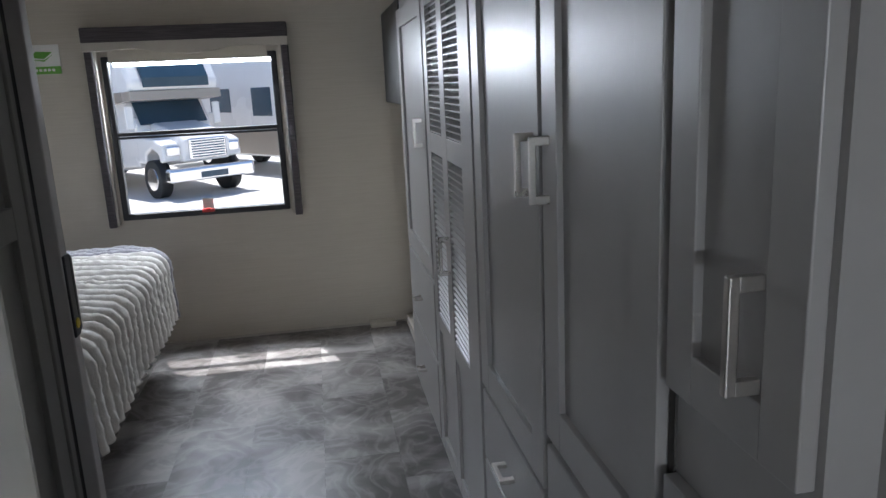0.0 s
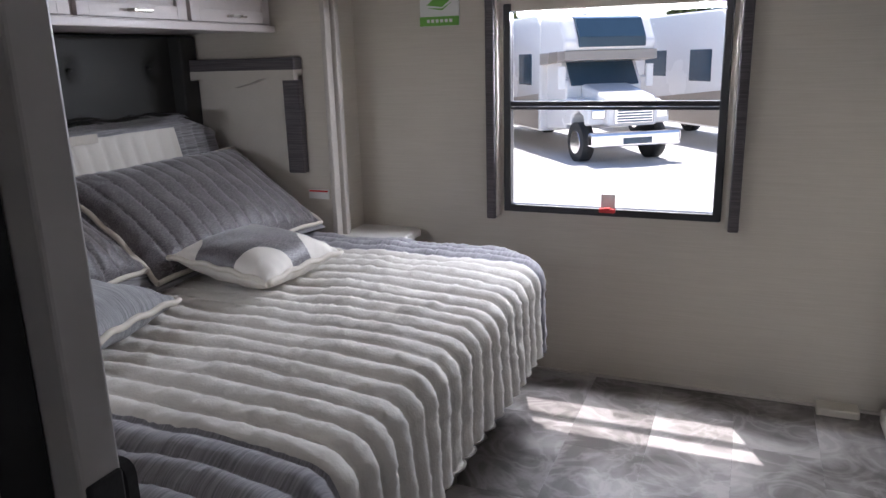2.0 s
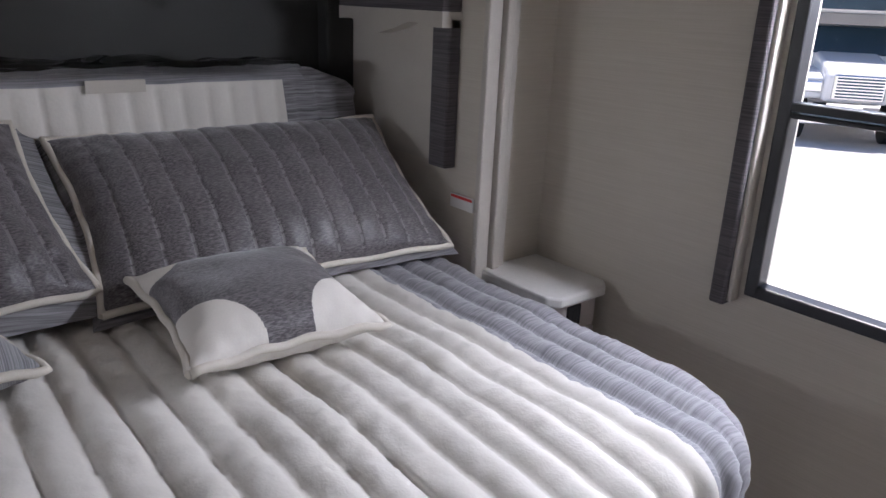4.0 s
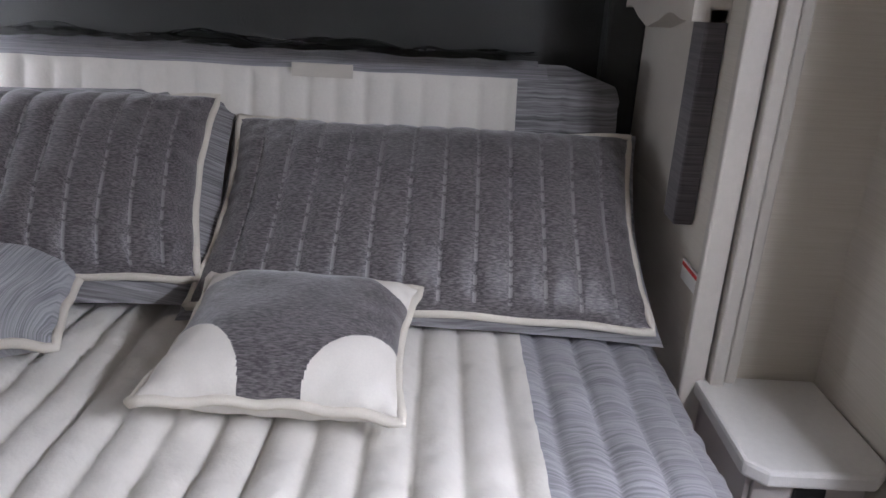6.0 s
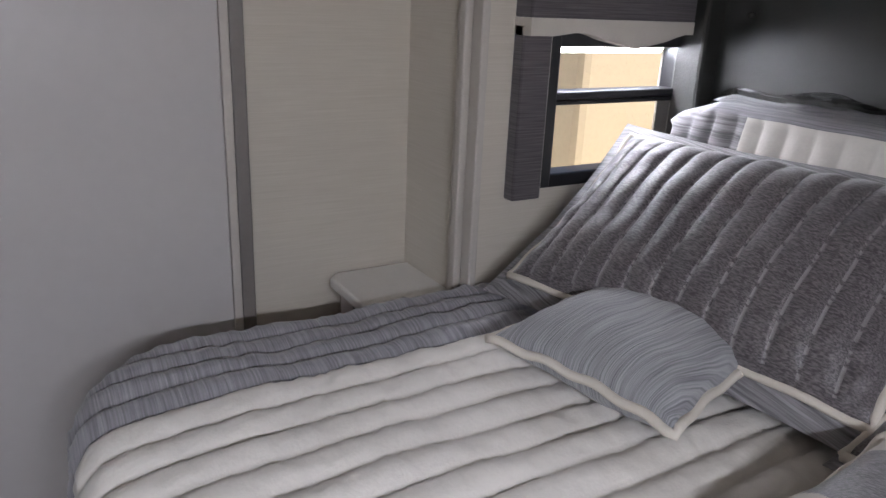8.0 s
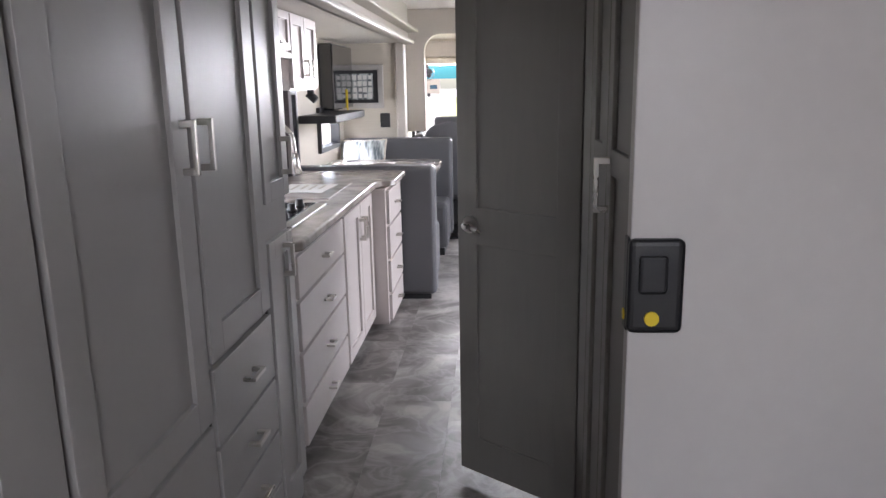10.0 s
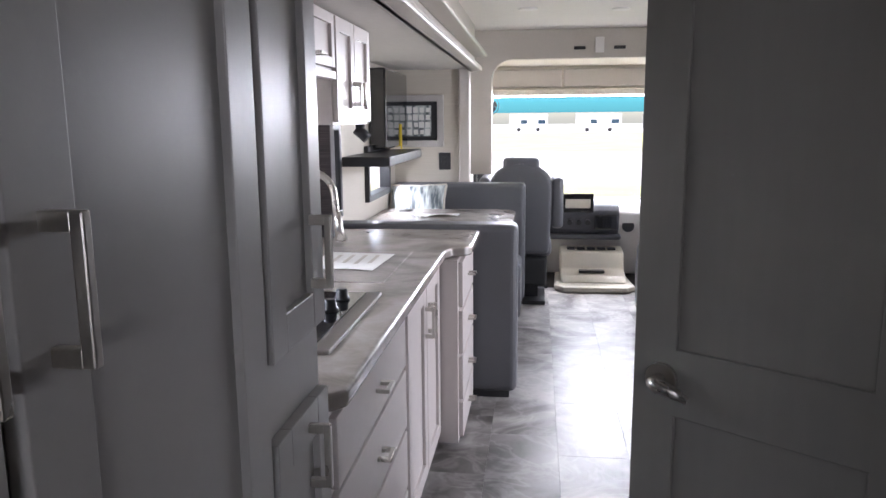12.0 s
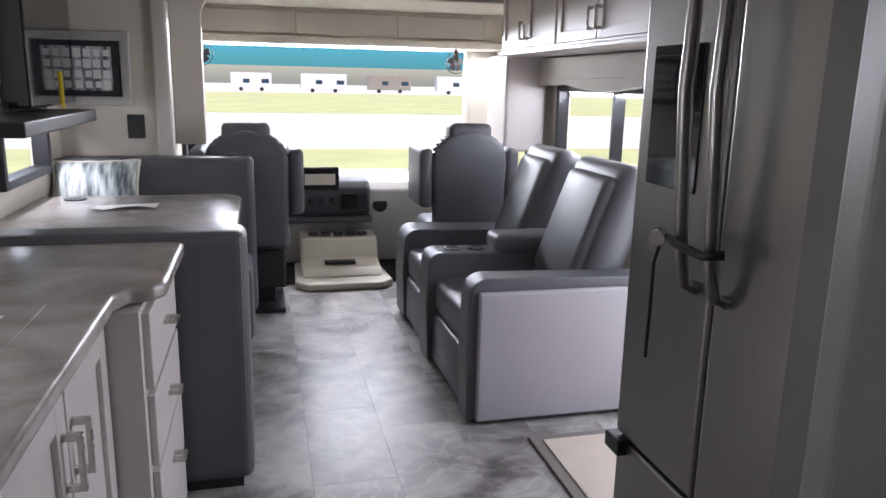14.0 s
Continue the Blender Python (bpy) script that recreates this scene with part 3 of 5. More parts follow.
m.prism([(-1.31, 1.688), (-1.235, 1.676), (-1.19, 1.71), (-1.235, 1.684)], 1, 4.587, 4.5899)
m.done("print", GREEN, sg)
m = Mesh()
for i in range(6):
    m.box(-1.31 + i * 0.022, -1.296 + i * 0.022, 4.584, 4.5859, 1.624, 1.638)
m.done("lettering_bars", PAPER, sg)
tagged(box("floor_vent_cover", 0.42, 0.58, 4.51, 4.595, 0, 0.035, CREAM, 0.006), "cream plastic cap on the floor by the rear wall", "vent")
box_l = structure(Mesh().box(0.64, 0.71, 3.5, 4.47, 0.028, 0.09, 0.008).done("trim_ledge", TRIM), "slide-out floor ledge", "trim")
structure(box("trim_ledge_seal", 0.655, 0.72, 3.5, 4.45, 0, 0.03, RUBBER, 0.004), "black seal under the ledge", "trim")
structure(Mesh().box(-1.7, 0.7, 4.588, 4.6, 0.0, 0.012, 0.002).done("baseboard", TRIM), "thin floor edging", "trim")
tv = thing("television", (0.66, 4.0, 1.37), "flat dark television on the side wall", "television")
Mesh().box(0.60, 0.645, 3.68, 4.5, 1.37, 1.86, 0.01).done("screen", [BLACK], tv)
Mesh().box(0.645, 0.70, 3.95, 4.2, 1.5, 1.72, 0.004).done("bracket", BLACK, tv)

# ---- bedroom storage wall ----
X = 0.60
Fw = facing("-x", X)
wd = thing("wardrobe", (0.9, 2.4, 0), "grey painted wall of wardrobes with louvred doors and drawers", "wardrobe")
Mesh().box(X, 1.25, 0.68, 3.62, 0.0, 1.81).box(X, 0.70, 0.68, 3.62, 1.80, 2.145).done("body", CAB, wd)
# dark strips on the body, painted shade of the door gaps
m = Mesh()
for y in (0.955, 1.447, 2.03, 2.84):
    fbox(m, Fw, y - 0.008, y + 0.008, 0.05, 1.80, -0.002, 0.004)
m.done("gap", CABD, wd)
shaker("door", Fw, 2.86, 3.59, 0.735, 1.79, CAB, wd, 0.075, [(2.95, 1.29)])
drawer(Fw, 2.86, 3.59, 0.40, 0.715, CAB, wd, 0.06)
drawer(Fw, 2.86, 3.59, 0.07, 0.385, CAB, wd, 0.06)
# louvred door
lv = Mesh()
u0, u1 = 2.045, 2.825
for a in ((u0, 2.19, 0.07, 1.79), (2.43, 2.515, 0.07, 1.79), (2.75, u1, 0.07, 1.79), (2.18, 2.76, 0.07, 0.13), (2.18, 2.76, 0.57, 0.63), (2.18, 2.76, 1.235, 1.305), (2.18, 2.76, 1.73, 1.79)):
    fbox(lv, Fw, *a, 0, 0.02 if a[3] - a[2] > 1 else 0.0192, 0.002)
for a in ((2.19, 2.43), (2.515, 2.75)):
    fbox(lv, Fw, *a, 0.13, 0.57, 0, 0.009)
door_l = lv.done("door", CAB, wd)
# dark sheets on the solid body stand in for shade behind the slats
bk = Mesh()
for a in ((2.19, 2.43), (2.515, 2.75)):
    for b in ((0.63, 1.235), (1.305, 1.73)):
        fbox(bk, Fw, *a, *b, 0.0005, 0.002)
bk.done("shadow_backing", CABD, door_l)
sl = Mesh()
for a, b in ((2.19, 2.43), (2.515, 2.75)):
    for c, d in ((0.632, 1.235), (1.307, 1.73)):
        z = c
        while z < d - 0.012:
            sl.prism([(X - 0.003, z + 0.010), (X - 0.003, z + 0.014), (X - 0.018, z + 0.005), (X - 0.018, z)], 1, a, b)
            z += 0.0205
tagged(sl.done("louvre_slats", CAB, door_l), kind="stuff")
handle(Fw, 2.46, 0.92, 0.13, door_l)
shaker("door", Fw, 1.459, 2.02, 0.66, 1.79, CAB, wd, 0.08, [(1.495, 1.32)], hsize=0.12)
shaker("door", Fw, 0.967, 1.435, 0.795, 1.79, CAB, wd, 0.08, [(1.397, 1.32)], hsize=0.12)
shaker("door", Fw, 0.69, 0.943, 1.105, 1.79, CAB, wd, 0.06, [(0.757, 1.235)], hsize=0.12)
shaker("door", Fw, 0.69, 0.943, 0.10, 0.985, CAB, wd, 0.06, [(0.80, 0.905)], hsize=0.11)
for z0, z1 in ((0.575, 0.775), (0.40, 0.565), (0.225, 0.39), (0.04, 0.215)):
    drawer(Fw, 0.967, 1.435, z0, z1, CAB, wd, 0.09)
for z0, z1 in ((0.44, 0.645), (0.225, 0.43), (0.04, 0.215)):
    drawer(Fw, 1.459, 2.02, z0, z1, CAB, wd, 0.09)

# ---- overhead cabinet above the bed ----
oc = thing("overhead_cabinet", (-2.25, 3.2, 1.6), "cream overhead cabinet row above the bed", "cabinet")
Mesh().box(-2.56, -1.97, 2.13, 4.31, 1.61, 1.96, 0.002).done("body", GAL, oc)
Fo = facing("+x", -1.97)
for k in range(4):
    a = 2.15 + k * 0.54
    shaker("door", Fo, a, a + 0.515, 1.635, 1.95, GAL, oc, 0.05, [(a + 0.26, 1.66)], False, 0.09)
Mesh().box(-1.985, -1.94, 2.13, 4.31, 1.60, 1.63, 0.004).done("light_rail", GAL, oc)

# ---- headboard ----
hb = thing("headboard", (-2.5, 3.2, 0.8), "dark tufted vinyl headboard", "headboard")


def tuft(u, v):
    y, z = 2.16 + u * 2.12, 0.75 + v * 0.85
    a, b = (y - 2.32) / 0.44, (z - 0.96) / 0.25
    d = math.exp(-(((a - round(a)) * 0.44) ** 2 + ((b - round(b)) * 0.25) ** 2) / 0.0012)
    return (-2.47 - 0.03 * d + 0.008 * noise.noise((y * 3, z * 3, 0)), y, z)


Mesh().grid(110, 46, tuft).done("padding", HEAD, hb)
Mesh().box(-2.555, -2.5, 2.14, 4.30, 0.3, 1.605, 0.004).done("board", HEAD, hb)
for i in range(5):
    for j in range(3):
        Mesh().lathe([(0.004, -0.008), (0.012, -0.004), (0.012, 0.004), (0.004, 0.008)], (-2.49, 2.32 + i * 0.44, 0.96 + j * 0.25), 8).done("button", HEAD, hb)
for y0, y1 in ((2.13, 2.24), (4.2, 4.31)):
    Mesh().box(-2.5, -2.40, y0, y1, 0.7, 1.60, 0.012).done("side_post", HEAD, hb)

# ---- bed ----
bed = thing("bed", (-1.5, 3.25, 0), "made queen bed with a channel-quilted cream and grey cover", "bed")
Mesh().box(-2.4, -0.95, 2.35, 4.15, 0.0, 0.30, 0.03).done("base", DOORP, bed)
Mesh().box(-2.45, -0.70, 2.22, 4.24, 0.30, 0.63, 0.08, 3).done("mattress", WHITE, bed)
TOP = 0.695


def quilt(u, v):
    """Cover laid on the mattress, bent over foot and sides; channels run from head to foot."""
    a, b = -2.40 + u * 2.32, 1.72 + v * 2.68
    ax, b0, b1, r = -0.92, 2.42, 3.97, 0.075
    ox, oy = max(0, a - ax), (b - b1 if b > b1 else (b - b0 if b < b0 else 0))
    d = math.hypot(ox, oy)
    R = 0.30
    wob = 0.008 * noise.noise((a * 5, b * 5, 3.1)) + 0.004 * noise.noise((a * 14, b * 14, 1.7)) + 0.014 * noise.noise((a * 2.2, b * 2.2, 8))
    ch = abs(math.sin(math.pi * (b - 1.72) / 0.084 + 0.14 * noise.noise((a * 3, b * 3, 0))))
    puff = (0.021 + 0.006 * noise.noise((a * 7, b * 4, 6))) * ch ** 0.55 + 0.006 * noise.noise((a * 24, b * 7, 5)) * ch + 0.007 * (0.4 - abs(noise.noise((a * 38, b * 14, 2)))) * ch + 0.004 * noise.noise((a * 80, b * 34, 9))
    x, y, z = min(a, ax), min(max(b, b0), b1), TOP
    if d > 1e-6:
        dx, dy = ox / d, oy / d
        flat = R - r
        if d < flat:
            out, down, na, nb = d, 0.016 * (d / flat) ** 2, 0.0, 1.0
        elif d < flat + r * math.pi / 2:
            t = (d - flat) / r
            out, down, na, nb = flat + r * math.sin(t), 0.016 + r * (1 - math.cos(t)), math.sin(t), math.cos(t)
        else:
            e = min(d, 0.60 if dx > 0.3 else 0.60) - flat - r * math.pi / 2
            out, down, na, nb = R + 0.035 * e + 0.02 * noise.noise((x * 3 + a * 2, b * 2.5, 0)) * min(1, e * 4), 0.016 + r + e, 1.0, 0.0
        x, y = x + dx * (out + puff * na), y + dy * (out + puff * na)
        z = TOP - down + puff * nb + wob * nb
        y = min(max(y, 2.14 if x < -1.36 else 1.9), 4.29)
    else:
        z += puff + wob
    return (x, y, max(z, 0.28 + 0.02 * noise.noise((x * 4, y * 4, 0))))


Mesh().grid(190, 360, quilt, lambda u, v: 0 if 2.49 < 1.72 + v * 2.68 < 3.955 else 1).done("quilt", [QW, QG], bed)


def pillow(name, w, h, t, place, ex, ey, label, mats, slots=None, channels=0, flange=0.0, category="pillow", pinched=0.06, flange_mat=None):
    """A stuffed pillow between the axes ex (width) and ey (height), with a piped edge."""
    ex, ey = Vector(ex).normalized(), Vector(ey).normalized()
    ez = ex.cross(ey).normalized()
    ey = ez.cross(ex)
    place = Vector(place)
    e = thing(name, place - ez * t * 0.5, label, category)
    seed = place.x * 7 + place.y * 3

    def edge(u, v):
        pu, pv = u * 2 - 1, v * 2 - 1
        kx, ky = 1 - pinched * (1 - pu * pu) * abs(pv), 1 - pinched * (1 - pv * pv) * abs(pu)
        return pu * w / 2 * ky, pv * h / 2 * kx

    def side(s):
        def fn(u, v):
            x, y = edge(u, v)
            pu, pv = abs(u * 2 - 1), abs(v * 2 - 1)
            full = (max(0, 1 - pu ** 2.6) * max(0, 1 - pv ** 2.6)) ** 0.5
            z = s * t / 2 * full
            if channels:
                c = abs(math.sin(math.pi * u * channels))
                z += s * 0.010 * (c ** 0.5 - 1) * min(1, full * 2)
            n1 = noise.noise((x * 9 + seed, y * 9, s))
            pinch = (1 - full) * noise.noise((x * 26 + seed, y * 26, s * 2)) * 0.010
            z += s * (0.010 * n1 * full) + pinch * min(1, full * 6)
            return place + ex * x + ey * y + ez * z
        return fn
    n = 150 if slots else (110 if channels else 44)
    if channels:
        slots = lambda u, v: 1 if abs(u * channels - round(u * channels)) < 0.035 and 0.03 < v < 0.97 and noise.noise((round(u * channels) * 3.7, v * 70, seed)) > -0.12 else 0
    Mesh().grid(max(n, channels * 18), n, side(1), slots).grid(n, n, side(-1), (lambda u, v: len(mats) - 1)).done("cover", mats, e)
    rim = []
    for k in range(4):
        for i in range(24):
            q = i / 24
            u, v = ((q, 0), (1, q), (1 - q, 1), (0, 1 - q))[k]
            x, y = edge(u, v)
            rim.append(place + ex * x + ey * y + ez * 0.004 * math.sin(i))
    rim.append(rim[0])
    Mesh().tube(rim, 0.0105, 8).done("piping", PIPE, e)
    if flange:
        fl = Mesh()

        def wing(u, v):
            k = int(min(u * 4, 3.999))
            q = u * 4 - k
            a, b = ((q, 0), (1, q), (1 - q, 1), (0, 1 - q))[k]
            x, y = edge(a, b)
            s = 1 + v * flange * 2 / w
            s2 = 1 + v * flange * 2 / h
            return place + ex * x * s + ey * y * s2 + ez * (-0.008 - 0.012 * v + 0.006 * noise.noise((x * 12, y * 12, seed)))
        fl.grid(96, 3, wing)
        fl.done("flange", flange_mat or SHAMB, e)
    return e


pillow("bed_pillow", 1.02, 0.57, 0.20, (-1.97, 3.735, 0.912), (0.02, 1, 0.0), (-0.48, 0.02, 0.34), "dark satin sham pillow with cream piping", [SHAM, STITCH, SHAMB], channels=13, flange=0.025)
pillow("bed_pillow", 0.90, 0.56, 0.21, (-1.955, 2.755, 0.955), (-0.15, 1, 0.0), (-0.50, -0.08, 0.37), "dark satin sham pillow with stitched stripes and cream piping", [SHAM, STITCH, SHAMB], channels=13, flange=0.06)


def patches(u, v):
    p = (u, v)
    for cx, cy, r in ((0, 0, 0.38), (1, 0, 0.38), (0, 1, 0.24), (1, 1, 0.24)):
        if math.hypot(p[0] - cx, p[1] - cy) < r:
            return 1
    return 0


pillow("throw_pillow", 0.45, 0.42, 0.17, (-1.53, 3.50, 0.795), (0.03, 1, -0.01), (-1, 0.03, 0.13), "cream throw pillow with dark rounded patches", [SHAM, CREAMC], slots=patches, category="cushion", pinched=0.11)
pillow("throw_pillow", 0.46, 0.44, 0.17, (-1.68, 2.79, 0.785), (-0.20, 1, -0.02), (-1, -0.20, 0.07), "grey striped throw pillow with cream piping", [STRIPE, STRIPE], category="cushion", pinched=0.11)

# folded quilt leaning on the headboard, with its plastic wrap
fq = thing("folded_quilt", (-2.3, 3.25, 0.7), "folded cream and grey quilt upright against the headboard in plastic wrap", "bedding")


def slab(u, v):
    y, t = 2.27 + u * 1.96, v
    ch = abs(math.sin(math.pi * u * 26)) ** 0.5
    droop = 0.0 + 0.05 * max(0, abs(u - 0.5) * 2 - 0.86) / 0.14
    if t < 0.75:
        k = t / 0.75
        return (-2.14 - 0.13 * k - 0.020 * (1 - ch) + 0.01 * noise.noise((y * 4, k * 3, 2)), y, 0.72 + 0.485 * k - droop * k)
    k = (t - 0.75) / 0.25
    return (-2.27 - 0.16 * k, y, 1.205 + 0.03 * math.sin(k * math.pi) - droop + 0.006 * noise.noise((y * 6, k, 5)))


Mesh().grid(220, 28, slab, lambda u, v: (0 if 0.13 < u < 0.86 and v < 0.74 else (2 if v >= 0.74 and 0.05 < u < 0.9 else 1))).done("cloth", [QW, SHAMZ, QG], fq)
Mesh().box(-2.44, -2.30, 2.3, 4.2, 0.70, 1.10, 0.03).done("filling", QG, fq)
pw = Mesh()


def wrap(u, v):
    y = 2.45 + u * 1.55
    return (-2.22 - 0.19 * v, y, 1.242 + 0.045 * math.sin(v * math.pi) * (0.6 + 0.6 * noise.noise((y * 5, v * 3, 1))) + 0.008 * noise.noise((y * 16, v * 7, 3)))


pw.grid(150, 24, wrap).done("plastic_wrap", PLASTIC, fq)
Mesh().box(-2.262, -2.255, 3.36, 3.52, 1.185, 1.22).done("care_label", VALB, fq)


def nightstand(name, y0, y1, top, front):
    e = thing(name, (-1.55, (y0 + y1) / 2, 0), "small cream nightstand beside the bed", "nightstand", "nightstands by the bed")
    Mesh().box(-1.695, front - 0.05, y0 + 0.02, y1 - 0.02, 0, top - 0.035).done("body", GAL, e)
    Mesh().prism([(-1.698, y0), (front - 0.035, y0), (front, y0 + 0.035), (front, y1 - 0.035), (front - 0.035, y1), (-1.698, y1)], 2, top - 0.035, top, 0.008).done("top", WHITE, e)
    Fn = facing("+x", front - 0.05)
    m = Mesh()
    fbox(m, Fn, y0 + 0.03, y1 - 0.03, top - 0.135, top - 0.045, 0, 0.012, 0.002)
    fbox(m, Fn, y0 + 0.03, y1 - 0.03, top - 0.16, top - 0.148, 0, 0.016, 0.002)
    m.done("apron", GAL, e)
    shaker("door", Fn, y0 + 0.03, y1 - 0.03, 0.05, top - 0.17, GAL, e, 0.04)
    m = Mesh()
    c = (y0 + y1) / 2
    fbox(m, Fn, c - 0.03, c + 0.03, top - 0.125, top - 0.055, 0.012, 0.02, 0.004)
    fbox(m, Fn, c - 0.012, c + 0.012, top - 0.11, top - 0.07, 0.02, 0.022, 0.001)
    m.done("outlet", BLACK, e)
    return e


nightstand("nightstand", 4.33, 4.595, 0.665, -1.365)
nightstand("nightstand", 1.72, 2.06, 0.62, -1.405)
lb = thing("warning_label", (-1.76, 4.319, 0.85), "small printed paper label with an orange bar", "label")
Mesh().box(-1.83, -1.72, 4.314, 4.3195, 0.84, 0.885).done("paper", PAPER, lb)
Mesh().box(-1.825, -1.725, 4.312, 4.3139, 0.873, 0.881).done("orange_bar", RED, lb)

# ---- doors of the hall ----
sd = structure(new("door_1"), "pale sliding bedroom door, slid open, with a black latch plate", "door")
sd.location = (-0.73, 1.73, 0.01)
Mesh().box(-1.10, -0.345, 1.715, 1.752, 0.012, 2.06, 0.003).done("leaf", SLID, sd)
Mesh().box(-1.126, -1.101, 1.712, 1.758, 0.012, 2.06, 0.004).done("edge_strip", TRIM, sd)
pl = Mesh()
pl.box(-0.44, -0.341, 1.750, 1.764, 0.995, 1.17, 0.012, 3)
pl.box(-0.347, -0.3405, 1.717, 1.75, 0.995, 1.17, 0.003)
pl.box(-0.41, -0.36, 1.763, 1.771, 1.07, 1.14, 0.006)
pl.done("latch_plate", BLACK, sd)
Mesh().tube([(-0.385, 1.763, 1.023), (-0.385, 1.769, 1.023)], 0.0135, 16).tube([(-0.3402, 1.734, 1.023), (-0.3385, 1.734, 1.023)], 0.011, 14).done("latch_button", YELLOW, sd)
structure(box("trim_door_seal", -0.395, -0.372, 1.668, 1.712, 0, 2.02, RUBBER), "dark brush seal behind the sliding door", "trim")
cl = thing("hall_closet", (-0.7, 1.25, 0), "taupe panelled closet beside the bedroom doorway", "closet")
Mesh().box(-1.15, -0.386, 0.862, 1.598, 0.0, 2.145).box(-0.386, -0.366, 0.80, 0.975, 0.0, 2.145, 0.003).box(-0.386, -0.362, 1.642, 1.668, 0.0, 2.145, 0.003).done("body", DOORP, cl)
shaker("door", facing("+x", -0.386), 0.985, 1.285, 0.06, 2.08, DOORP, cl, 0.08, splits=(1.255,))
shaker("door", facing("+x", -0.386), 1.295, 1.638, 0.06, 2.08, DOORP, cl, 0.06, [(1.335, 1.21)], hsize=0.13, splits=(1.265,))

hinge, free = Vector((-0.37, 0.80, 0)), Vector((0.022, 0.505, 0))
bd = structure(new("door_2"), "taupe panelled bath door standing half open, with a nickel lever", "door")
bd.location = (hinge + free) / 2
ax_u = (free - hinge).normalized()
L = (free - hinge).length
ax_n = Vector((0, 0, 1)).cross(ax_u).normalized()
DM = Matrix(((ax_u.x, ax_n.x, 0, hinge.x), (ax_u.y, ax_n.y, 0, hinge.y), (0, 0, 1, 0), (0, 0, 0, 1)))
m = Mesh()
for a in ((0, 0.085, 0.03, 2.0), (L - 0.085, L, 0.03, 2.0), (0.08, L - 0.08, 0.03, 0.17), (0.08, L - 0.08, 0.90, 1.03), (0.08, L - 0.08, 1.87, 2.0)):
    m.box(a[0], a[1], -0.017, 0.017, a[2], a[3], 0.003, 2, DM)
m.box(0.08, L - 0.08, -0.010, 0.010, 0.1, 1.9, 0, 2, DM)
m.done("leaf", DOORP, bd)
m = Mesh()
for s in (-1, 1):
    pts = [DM @ Vector((L - 0.06, s * 0.017, 0.97)), DM @ Vector((L - 0.06, s * 0.055, 0.97)), DM @ Vector((L - 0.07, s * 0.06, 0.97)), DM @ Vector((L - 0.095, s * 0.058, 0.966)), DM @ Vector((L - 0.125, s * 0.05, 0.952))]
    m.tube(pts, 0.01, 10, [0.012, 0.012, 0.014, 0.012, 0.007])
    m.tube([DM @ Vector((L - 0.06, s * 0.017, 0.97)), DM @ Vector((L - 0.06, s * 0.027, 0.97))], 0.03, 20)
m.done("lever", STEEL, bd)
m = Mesh()
m.box(L - 0.001, L + 0.004, -0.006, 0.006, 0.95, 0.99, 0.001, 2, DM)
m.done("latch_bolt", BLACK, bd)

# ---- galley ----
Mesh.origin = FORE
kc = thing("kitchen_counter", (0.95, -0.7, 0), "pale galley base cabinets with drawers under a marbled counter", "counter")
Mesh().box(0.655, 1.315, -1.36, 0.31, 0.07, 0.855).box(0.56, 1.315, -1.94, -1.36, 0.03, 0.855).done("body", GAL, kc)
Mesh().box(0.70, 1.3, -1.9, 0.30, 0.0, 0.072).done("toe_kick", BLACK, kc)
Mesh().prism([(0.61, 0.29), (0.64, 0.325), (1.318, 0.325), (1.318, -1.965), (0.535, -1.965), (0.507, -1.935), (0.507, -1.47), (0.535, -1.43), (0.585, -1.41), (0.61, -1.36)], 2, 0.86, 0.90, 0.010, seg=3).done("top", COUNTER, kc)
Mesh().box(1.296, 1.32, -1.96, 0.325, 0.895, 0.955, 0.004).done("upstand", COUNTER, kc)
Fk = facing("-x", 0.655)
for z0, z1 in ((0.675, 0.835), (0.47, 0.66), (0.265, 0.455), (0.085, 0.25)):
    drawer(Fk, -0.52, 0.29, z0, z1, GAL, kc, 0.075)
shaker("door", Fk, -0.965, -0.56, 0.085, 0.835, GAL, kc, 0.06, [(-0.935, 0.70)], hsize=0.12)
shaker("door", Fk, -1.345, -0.975, 0.085, 0.835, GAL, kc, 0.06, [(-1.005, 0.70)], hsize=0.12)
Fe = facing("-x", 0.56)
for z0, z1 in ((0.64, 0.84), (0.43, 0.625), (0.22, 0.415), (0.045, 0.205)):
    drawer(Fe, -1.925, -1.40, z0, z1, GAL, kc, 0.06)

hob = thing("gas_hob", (1.0, -0.22, 0.9), "black glass gas hob with cast grates and steel front edge", "hob")
Mesh().box(0.71, 1.2, -0.53, 0.075, 0.899, 0.911, 0.004).done("tray", FRIDGE, hob)
Mesh().box(0.755, 1.18, -0.50, 0.045, 0.9105, 0.916, 0.002).done("glass_top", BGLASS, hob)
g = Mesh()
for y in (-0.45, -0.33, -0.21, -0.08, 0.01):
    g.box(0.90, 1.17, y - 0.006, y + 0.006, 0.94, 0.952, 0.002)
    for x in (0.91, 1.16):
        g.box(x - 0.006, x + 0.006, y - 0.006, y + 0.006, 0.914, 0.945, 0.001)
for x in (0.90, 0.985, 1.07, 1.165):
    g.box(x - 0.006, x + 0.006, -0.49, 0.04, 0.936, 0.948, 0.002)
g.done("grate", BLACK, hob)
for x, y in ((0.96, -0.38), (1.1, -0.36), (1.03, -0.08)):
    Mesh().lathe([(0.045, 0.0), (0.045, 0.010), (0.03, 0.014), (0.03, 0.022)], (x, y, 0.915), 18).done("burner", BLACK, hob)
